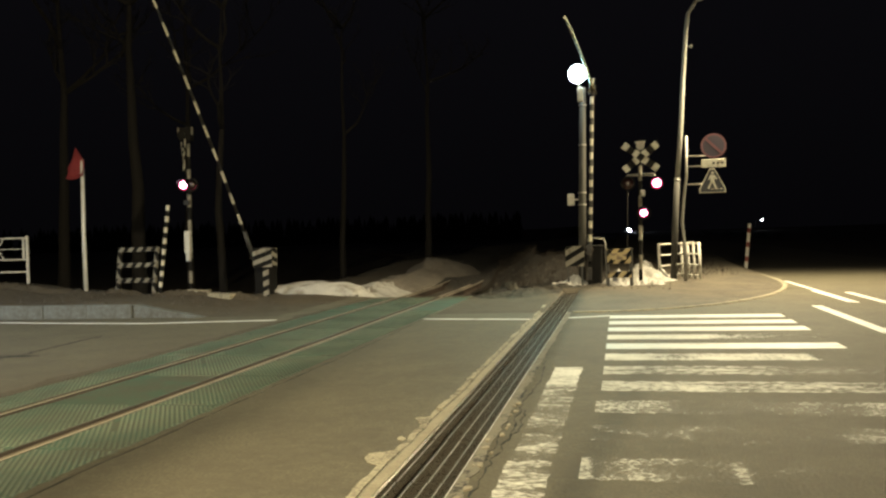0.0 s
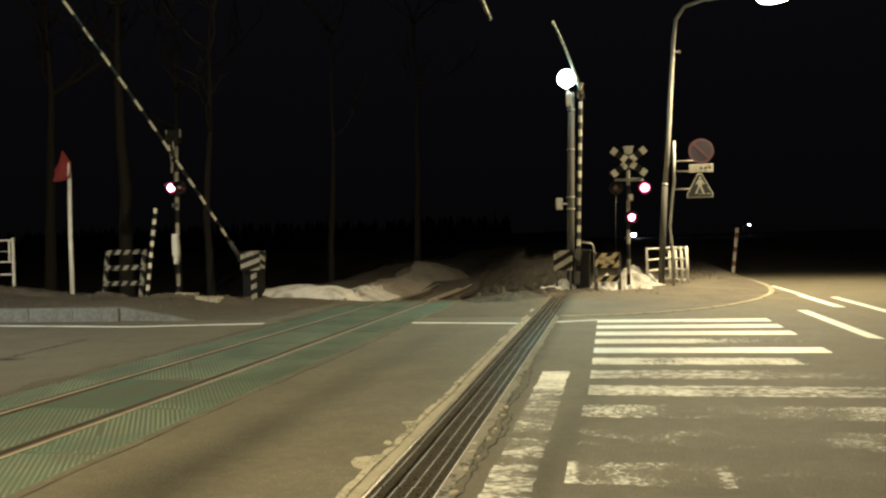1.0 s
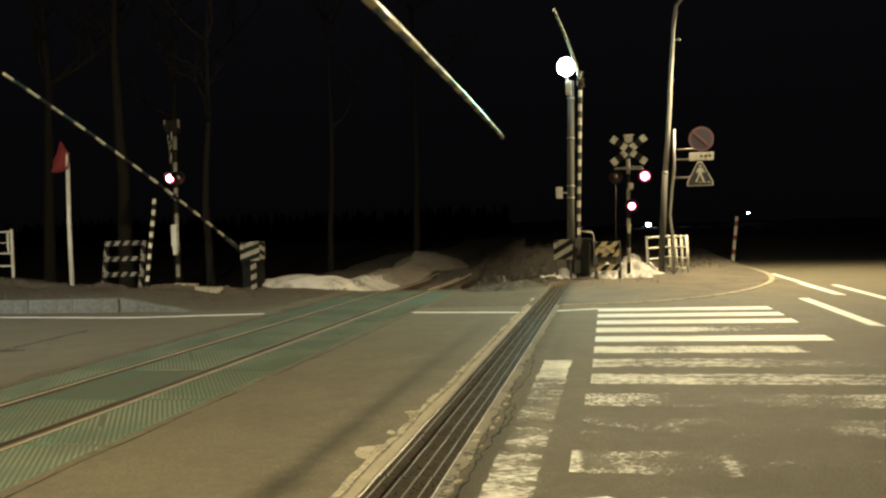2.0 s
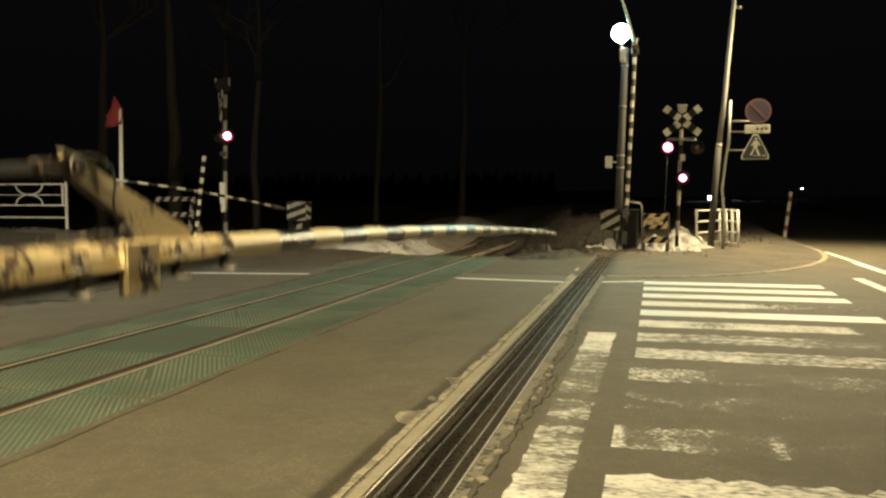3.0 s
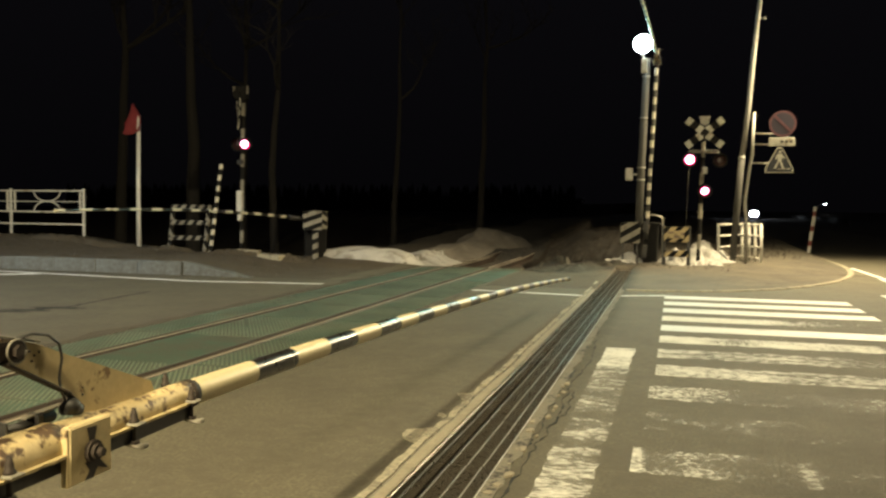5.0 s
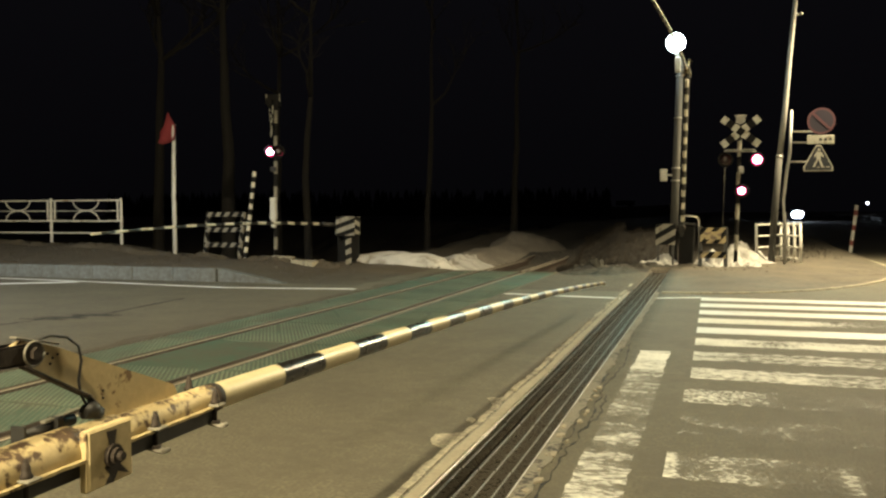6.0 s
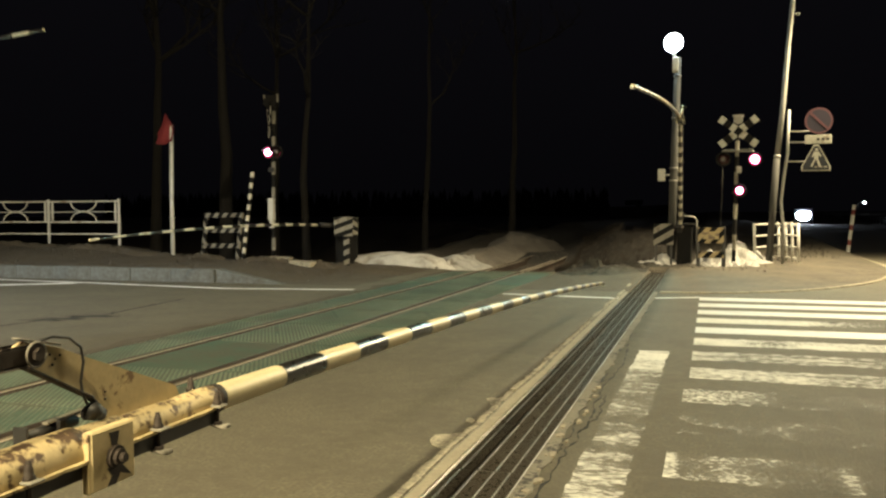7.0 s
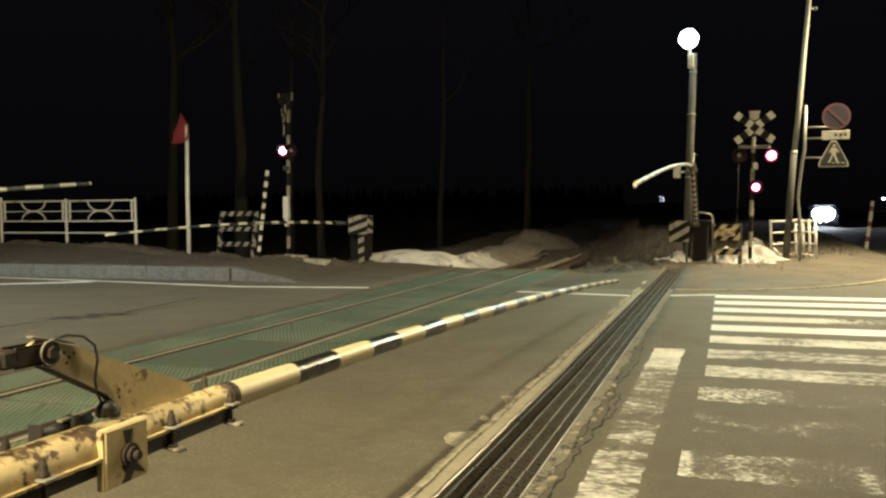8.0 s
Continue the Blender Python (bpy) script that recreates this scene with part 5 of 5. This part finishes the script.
def bank_fence():
    """White railings with an hourglass pattern in each bay."""
    for k in range(4):
        x = -11.08 - 2.28 * k
        g = height(x - 1.1, 18)
        th = thing("railing", "white painted railing with an arched lattice on the bank", "railing", T(x, 18.0 - 0.02 * k, g - 0.02 + 0.035 * k), "railings on the bank")
        for xx in (0, -2.28) if k == 3 else (0,):
            part("post", box(0.06, 0.06, 1.34, T(xx, 0, 0.6), 0.01), "white", th)
        for xx in (-0.11, -2.17):
            part("stub", box(0.045, 0.045, 0.5, T(xx, 0, 0.935), 0.006), "white", th)
        for z in (1.21, 0.93 - 0.0, 0.66, 0.34):
            part("rail", box(2.22, 0.04, 0.04 if z != 0.93 else 0.022, T(-1.14, 0, z), 0.006), "white", th)
        for s in (-1, 1):
            pts = [(-1.14 + 0.42 * math.cos(a), 0, 0.935 + s * (0.27 - 0.27 * math.sin(a))) for a in [math.pi * i / 14 for i in range(15)]]
            part("lattice", tube(pts, 0.018, 6), "white", th)
        part("lattice_hub", ball(0.05, T(-1.14, 0, 0.935), 0.6, 12), "white", th)


bank_fence()

for k, (x, y, w, t) in enumerate(((-6.1, 17.6, 0.55, 12), (-5.35, 17.3, 0.6, -4))):
    ob = part("concrete_slab", box(w, 0.3, 0.13, T(x, y, height(x, y) + 0.03, 2, 3, t), 0.02), "cement")
    tagged(ob, "loose weathered concrete slab at the foot of the bank", "slab", "loose slabs")

# ---------------------------------------------------------------- dead stalks on the verge
def stalks(name, label, count, where, tall, seed):
    rnd = random.Random(seed)
    verts, faces = [], []
    for _ in range(count):
        x, y = where(rnd)
        z, h, a = height(x, y) - 0.02, rnd.uniform(*tall), rnd.uniform(0, 6.28)
        lx, ly = rnd.gauss(0, 0.35) * h, rnd.gauss(0, 0.35) * h
        w = 0.006
        b = len(verts)
        for i, u in enumerate((0, 0.55, 1)):
            for q in range(3):
                t = a + q * 2.094
                verts.append((x + lx * u * u + w * (1.2 - u) * math.cos(t), y + ly * u * u + w * (1.2 - u) * math.sin(t), z + h * u * (1 - 0.25 * u * abs(lx + ly))))
        for i in range(2):
            for q in range(3):
                r = (q + 1) % 3
                faces.append((b + i * 3 + q, b + i * 3 + r, b + i * 3 + 3 + r, b + i * 3 + 3 + q))
    me = bpy.data.meshes.new(name)
    me.from_pydata(verts, [], faces)
    me.materials.append(M["twig"])
    return tagged(new(name, me), label, "dead grass", kind="stuff")


stalks("dead_grass", "flattened brown dead grass beside the track", 9000, lambda r: (lambda y: (max(r.uniform(-2.2, 3.2), 0.1 + bend(y)), y))(20.3 + 17 * r.random()), (0.05, 0.22), 31)
stalks("dead_grass", "thin brown dead grass on the bank", 2500, lambda r: (r.uniform(-16, -4.5), r.uniform(15.6, 24)), (0.03, 0.1), 32)
stalks("dead_grass", "dead grass behind the signal", 1500, lambda r: (r.uniform(3.0, 7.0), 23 + 12 * r.random()), (0.04, 0.14), 33)


# ---------------------------------------------------------------- bare trees on the bank
def tree(x, y, tall, r, seed, label):
    rnd = random.Random(seed)
    th = thing("bare_tree", label, "tree", T(x, y, height(x, y)), "bare trees on the bank")
    trunk = [(0, 0, -0.2)]
    for i in range(1, 9):
        trunk.append((trunk[-1][0] + rnd.uniform(-0.12, 0.12), trunk[-1][1] + rnd.uniform(-0.12, 0.12), tall * i / 8))
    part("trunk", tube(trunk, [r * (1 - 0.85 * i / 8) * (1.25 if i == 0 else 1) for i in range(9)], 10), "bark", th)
    limbs = []

    def limb(p, d, length, rad, level):
        pts, q = [p], Vector(p)
        for i in range(4):
            d = (d + Vector((rnd.gauss(0, 0.2), rnd.gauss(0, 0.2), rnd.gauss(0.1, 0.12)))).normalized()
            q = q + d * length / 4
            pts.append(tuple(q))
            if level < 2 and i > 0:
                for _ in range(2):
                    e = (d + Vector((rnd.gauss(0, 0.7), rnd.gauss(0, 0.7), rnd.gauss(0.15, 0.4)))).normalized()
                    limb(tuple(q), e, length * 0.5, rad * 0.45, level + 1)
        limbs.append(tube(pts, [rad * (1 - 0.2 * i) for i in range(5)], 5 if level else 7))

    for k in range(5):
        i = rnd.randint(5, 8)
        a = rnd.uniform(0, 6.28)
        limb(trunk[i], Vector((math.cos(a), math.sin(a), rnd.uniform(0.3, 1.0))).normalized(), tall * rnd.uniform(0.18, 0.32), r * 0.35, 0)
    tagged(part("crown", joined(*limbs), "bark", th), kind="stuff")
    return th


for k, (x, y, tall, r) in enumerate(((-12.9, 26, 13, 0.3), (-9.4, 25.5, 11, 0.17), (-17.5, 28, 14, 0.26), (-7.8, 33, 12, 0.16), (-5.2, 38, 12, 0.18), (-14.8, 33, 13, 0.2))):
    tree(x, y, tall, r, 50 + k, "tall bare tree in the dark behind the bank")

# ---------------------------------------------------------------- far things
def guard_rail():
    th = thing("guard_rail", "dark guard rail along the far bend of the road", "guard rail")
    pts = [(18.2, 78), (20.2, 100), (21.8, 122), (22.3, 144), (21.5, 166), (20.0, 190)]
    for a, b in zip(pts, pts[1:]):
        part("beam", joined(rod((*a, 0.72), (*b, 0.72), 0.08, 6), rod((*a, 0.5), (*b, 0.5), 0.06, 6)), "darkpaint", th)
        for k in range(6):
            u = k / 6
            part("post", rod((a[0] + (b[0] - a[0]) * u, a[1] + (b[1] - a[1]) * u, -0.05), (a[0] + (b[0] - a[0]) * u, a[1] + (b[1] - a[1]) * u, 0.8), 0.06, 6), "darkpaint", th)


guard_rail()

far = thing("street_lamp", "distant street lamp on a dark pole down the road", "street lamp", T(42.0, 250, -2.4))
part("pole", tube([(0, 0, 0), (0, 0, 5.6), (0.4, 0, 6.1), (1.3, 0, 6.2)], [0.11, 0.09, 0.07, 0.06], 8), "darkpaint", far)
part("lamp_head", ball(0.3, T(1.7, -0.1, 6.1), 0.6), "farlight", far, "glowing lamp head")


def car():
    th = thing("car", "dark car driving towards the crossing with headlights on", "car")
    side = [(-2.1, 0.3), (2.1, 0.3), (2.15, 0.7), (1.95, 0.92), (0.95, 1.0), (0.3, 1.46), (-1.3, 1.5), (-1.95, 1.05), (-2.15, 0.95), (-2.2, 0.5)]
    body = prism(side, 1.66, T(0, 0, 0, 0, 0, -90))
    bmesh.ops.bevel(body, geom=body.edges[:], offset=0.07, segments=2, affect="EDGES")
    part("body", body, "carpaint", th)
    part("windscreen", box(1.35, 0.02, 0.62, T(0, -0.66, 1.21, 54, 0, 0), 0.01), "glass", th)
    for s in (-1, 1):
        # far larger than a real lens: the glare is modelled as glowing balls
        lamp_part = part("headlight", ball(0.5, T(s * 0.2, -1.82, 0.76), 0.95), "headlight", th, "glaring headlight")
        for yy in (-1.32, 1.32):
            wheel = part("wheel", disc(0.32, 0.2, T(s * 0.76, yy, 0.32, 0, 0, 90), 24), "rubber", th)
            part("rim", disc(0.2, 0.215, T(s * 0.76, yy, 0.32, 0, 0, 90), 16), "galv", wheel)
    part("bumper", box(1.6, 0.12, 0.2, T(0, -2.12, 0.42), 0.04), "carpaint", th)
    part("grille", box(0.8, 0.05, 0.14, T(0, -2.16, 0.66), 0.02), "rubber", th)
    return th


CAR = car()


def train():
    th = thing("railcar", "distant railcar approaching with its headlights lit", "train")
    part("body", box(2.7, 18, 2.7, T(0, 9, 2.2), 0.15), "darkpaint", th)
    part("windscreen", box(1.9, 0.05, 0.8, T(0, -0.02, 2.75), 0.05), "glass", th)
    for s in (-1, 1):
        for nm, x, z, deep in (("lower_light", 0.85, 1.45, 0.62), ("upper_light", 0.62, 3.2, 1.0)):
            lit = part(nm, ball(0.1, T(s * x, -0.03, z), 1.0, 12), "farlight", th)
            # overlong tube added to block the lamp until the railcar turns this way
            hood = bmesh.new()
            rings = [[hood.verts.new((s * x + 0.14 * math.cos(k * 0.5236), y, z + 0.14 * math.sin(k * 0.5236))) for k in range(12)] for y in (0.0, -deep)]
            for k in range(12):
                hood.faces.new((rings[0][k], rings[0][(k + 1) % 12], rings[1][(k + 1) % 12], rings[1][k]))
            part("hood", hood, "matte", lit)
        part("bogie", box(0.3, 2.4, 0.8, T(s * 0.7, 3, 0.5), 0.05), "rubber", th)
    return th


TRAIN = train()


def woodland():
    """A far dark belt of spruces, added to hide the railcar's lights until it comes round the hill."""
    rnd = random.Random(77)
    verts, faces = [], []
    for _ in range(700):
        x, y, h = rnd.uniform(-330, -45), rnd.uniform(395, 440), rnd.uniform(8, 15)
        for lv in range(4):
            z0, z1, r = h * lv * 0.22, h * (0.42 + lv * 0.2), h * 0.2 * (1 - lv * 0.2)
            b = len(verts)
            verts += [(x + r * math.cos(a) * rnd.uniform(0.7, 1.2), y + r * math.sin(a), z0 + rnd.uniform(-0.4, 0.4)) for a in [k * 1.047 for k in range(6)]] + [(x, y, min(h, z1))]
            faces += [(b + k, b + (k + 1) % 6, b + 6) for k in range(6)]
    me = bpy.data.meshes.new("woodland")
    me.from_pydata(verts, [], faces)
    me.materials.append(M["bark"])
    return tagged(new("woodland", me), "far dark belt of conifers along the railway", "woods", kind="stuff")


woodland()
LINE = [(-170, 700), (-108, 605), (-85, 560), (-62, 505), (-43, 482), (-37, 472), (-32.5, 463), (-28.8, 450), (-22, 425), (-15, 395)]


def embankment():
    bm = bmesh.new()
    rows = []
    for i, (x, y) in enumerate(LINE):
        (x0, y0), (x1, y1) = LINE[max(0, i - 1)], LINE[min(len(LINE) - 1, i + 1)]
        side = Vector((y1 - y0, x0 - x1)).normalized()
        rows.append([bm.verts.new((x + side.x * w, y + side.y * w, z)) for w, z in ((-10, -1), (-2.4, 4.7), (2.4, 4.7), (10, -1))])
    for p, q in zip(rows, rows[1:]):
        for k in range(3):
            bm.faces.new((p[k], p[k + 1], q[k + 1], q[k]))
    for r in (rows[0], rows[-1]):
        bm.faces.new(r)
    bmesh.ops.recalc_face_normals(bm, faces=bm.faces[:])
    tagged(part("rail_embankment", bm, "soil"), "far dark railway embankment", "embankment", kind="structure")


embankment()


# ---------------------------------------------------------------- what moves
def motions():
    def folding(barrier, pivot, reach, rows, sway):
        th, inner, outer, link = barrier
        z = pivot[2]

        def joint(a):
            return reach * math.cos(radians(a)), z + reach * math.sin(radians(a))
        # the arm sways and bounces on its pivot once it is down
        walk(inner, [(t, T(sway.get(t, (0, 0))[0], 0, z + sway.get(t, (0, 0))[1], a)) for t, a, _ in rows])
        walk(outer, [(t, T(sway.get(t, (0, 0))[0], joint(a)[0], joint(a)[1] + sway.get(t, (0, 0))[1], tilt)) for t, a, tilt in rows])
        walk(link, [(t, T(sway.get(t, (0, 0))[0], -0.132, z + 0.2 + sway.get(t, (0, 0))[1], a)) for t, a, _ in rows])

    folding(near_barrier, A_PIVOT, A_REACH, [(0, 46, 2), (0.5, 43, 2), (1.0, 38.2, 2), (1.5, 28.8, 1.8), (1.7, 25.2, 1.8), (2.8, 6.4, 0.8), (3.0, 3.3, 0.4), (3.2, 0.6, 0), (3.5, -1.5, 0), (4.0, -1.2, 0), (4.5, -0.95, 0.1), (5, -1, 0.2), (5.6, -1, 0.1), (6.3, -1, 0), (7.5, -1, 0), (8, -1, 0)], {3.5: (0.0, 0.02), 4.0: (0.006, 0.04), 4.5: (-0.031, 0.012), 5: (-0.062, -0.012), 5.6: (-0.045, -0.008), 6.3: (-0.032, -0.004), 7.5: (-0.029, -0.003), 8: (-0.029, -0.003)})
    folding(far_barrier, C_PIVOT, C_REACH, [(0, 87, -1.3), (5.2, 87, -1.3), (5.6, 77, -1.4), (6.3, 47.5, -1.8), (6.5, 43.5, -1.75), (7, 34.5, -1.2), (7.5, 26, -0.55), (8, 17.8, -0.1)], {})
    for (th, arm), z, rows in ((bank_barrier, 1.06, [(0, 53.5), (0.5, 45.5), (1, 37.2), (1.5, 30.3), (2.8, 10), (3, 7.3), (3.2, 4.7), (3.4, 1.4), (3.6, -0.1), (3.8, 1.6), (4.0, 4.6), (4.2, 2.8), (4.4, 0.6), (4.6, 0.2), (4.8, 3.2), (5.0, 4.1), (5.2, 2.3), (5.6, 1.2), (6.0, 2.6), (6.3, 0.9), (6.7, 3.0), (7.1, 1.95), (7.5, 2.4), (7.9, 2.6), (8, 2.5)]),
                               (road_barrier, 1.0, [(0, 78), (5.2, 78), (5.6, 66), (6.3, 38), (7, 22), (7.5, 14.4), (8, 6.9)])):
        walk(arm, [(t, T(0, 0, z, a)) for t, a in rows])

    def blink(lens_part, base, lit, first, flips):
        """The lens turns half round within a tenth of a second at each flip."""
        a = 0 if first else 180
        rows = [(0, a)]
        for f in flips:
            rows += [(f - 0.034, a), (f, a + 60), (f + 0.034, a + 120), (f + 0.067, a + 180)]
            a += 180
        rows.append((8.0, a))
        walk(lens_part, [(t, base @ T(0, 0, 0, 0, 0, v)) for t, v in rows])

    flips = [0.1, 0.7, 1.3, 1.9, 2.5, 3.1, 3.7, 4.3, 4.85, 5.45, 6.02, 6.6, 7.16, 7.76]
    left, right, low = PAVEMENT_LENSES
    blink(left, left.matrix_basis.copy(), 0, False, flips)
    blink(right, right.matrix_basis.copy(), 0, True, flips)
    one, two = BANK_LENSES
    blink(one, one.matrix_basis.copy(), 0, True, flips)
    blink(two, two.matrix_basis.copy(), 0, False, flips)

    road = [(0, 6.9, 300, 1.2), (1.0, 11.4, 268, 0.8), (1.5, 13.3, 250, 0.6), (3.0, 16.4, 205, 0.35), (4.5, 17.4, 160, 0.2), (5.0, 16.2, 145, 0.2), (6.5, 13.2, 100, 0.15), (8, 9.8, 60, 0.12)]
    rows = []
    for i, (t, x, y, z) in enumerate(road):
        a, b = road[max(0, i - 1)], road[min(len(road) - 1, i + 1)]
        rows.append((t, T(x, y, z, 0, 0, math.degrees(math.atan2(-(a[1] - b[1]), a[2] - b[2])))))
    walk(CAR, rows)
    walk(TRAIN, [(t, T(x, y, 4.56, 0, 0, turn)) for t, x, y, turn in ((0, -85, 560, 23), (4.0, -62, 505, 32), (5.5, -43, 482, 34), (6.3, -37, 472, 33), (7.0, -32.5, 463, 29), (7.4, -31, 458, 21), (7.7, -29.9, 454, 14.5), (8.0, -28.8, 450, 9))])


motions()
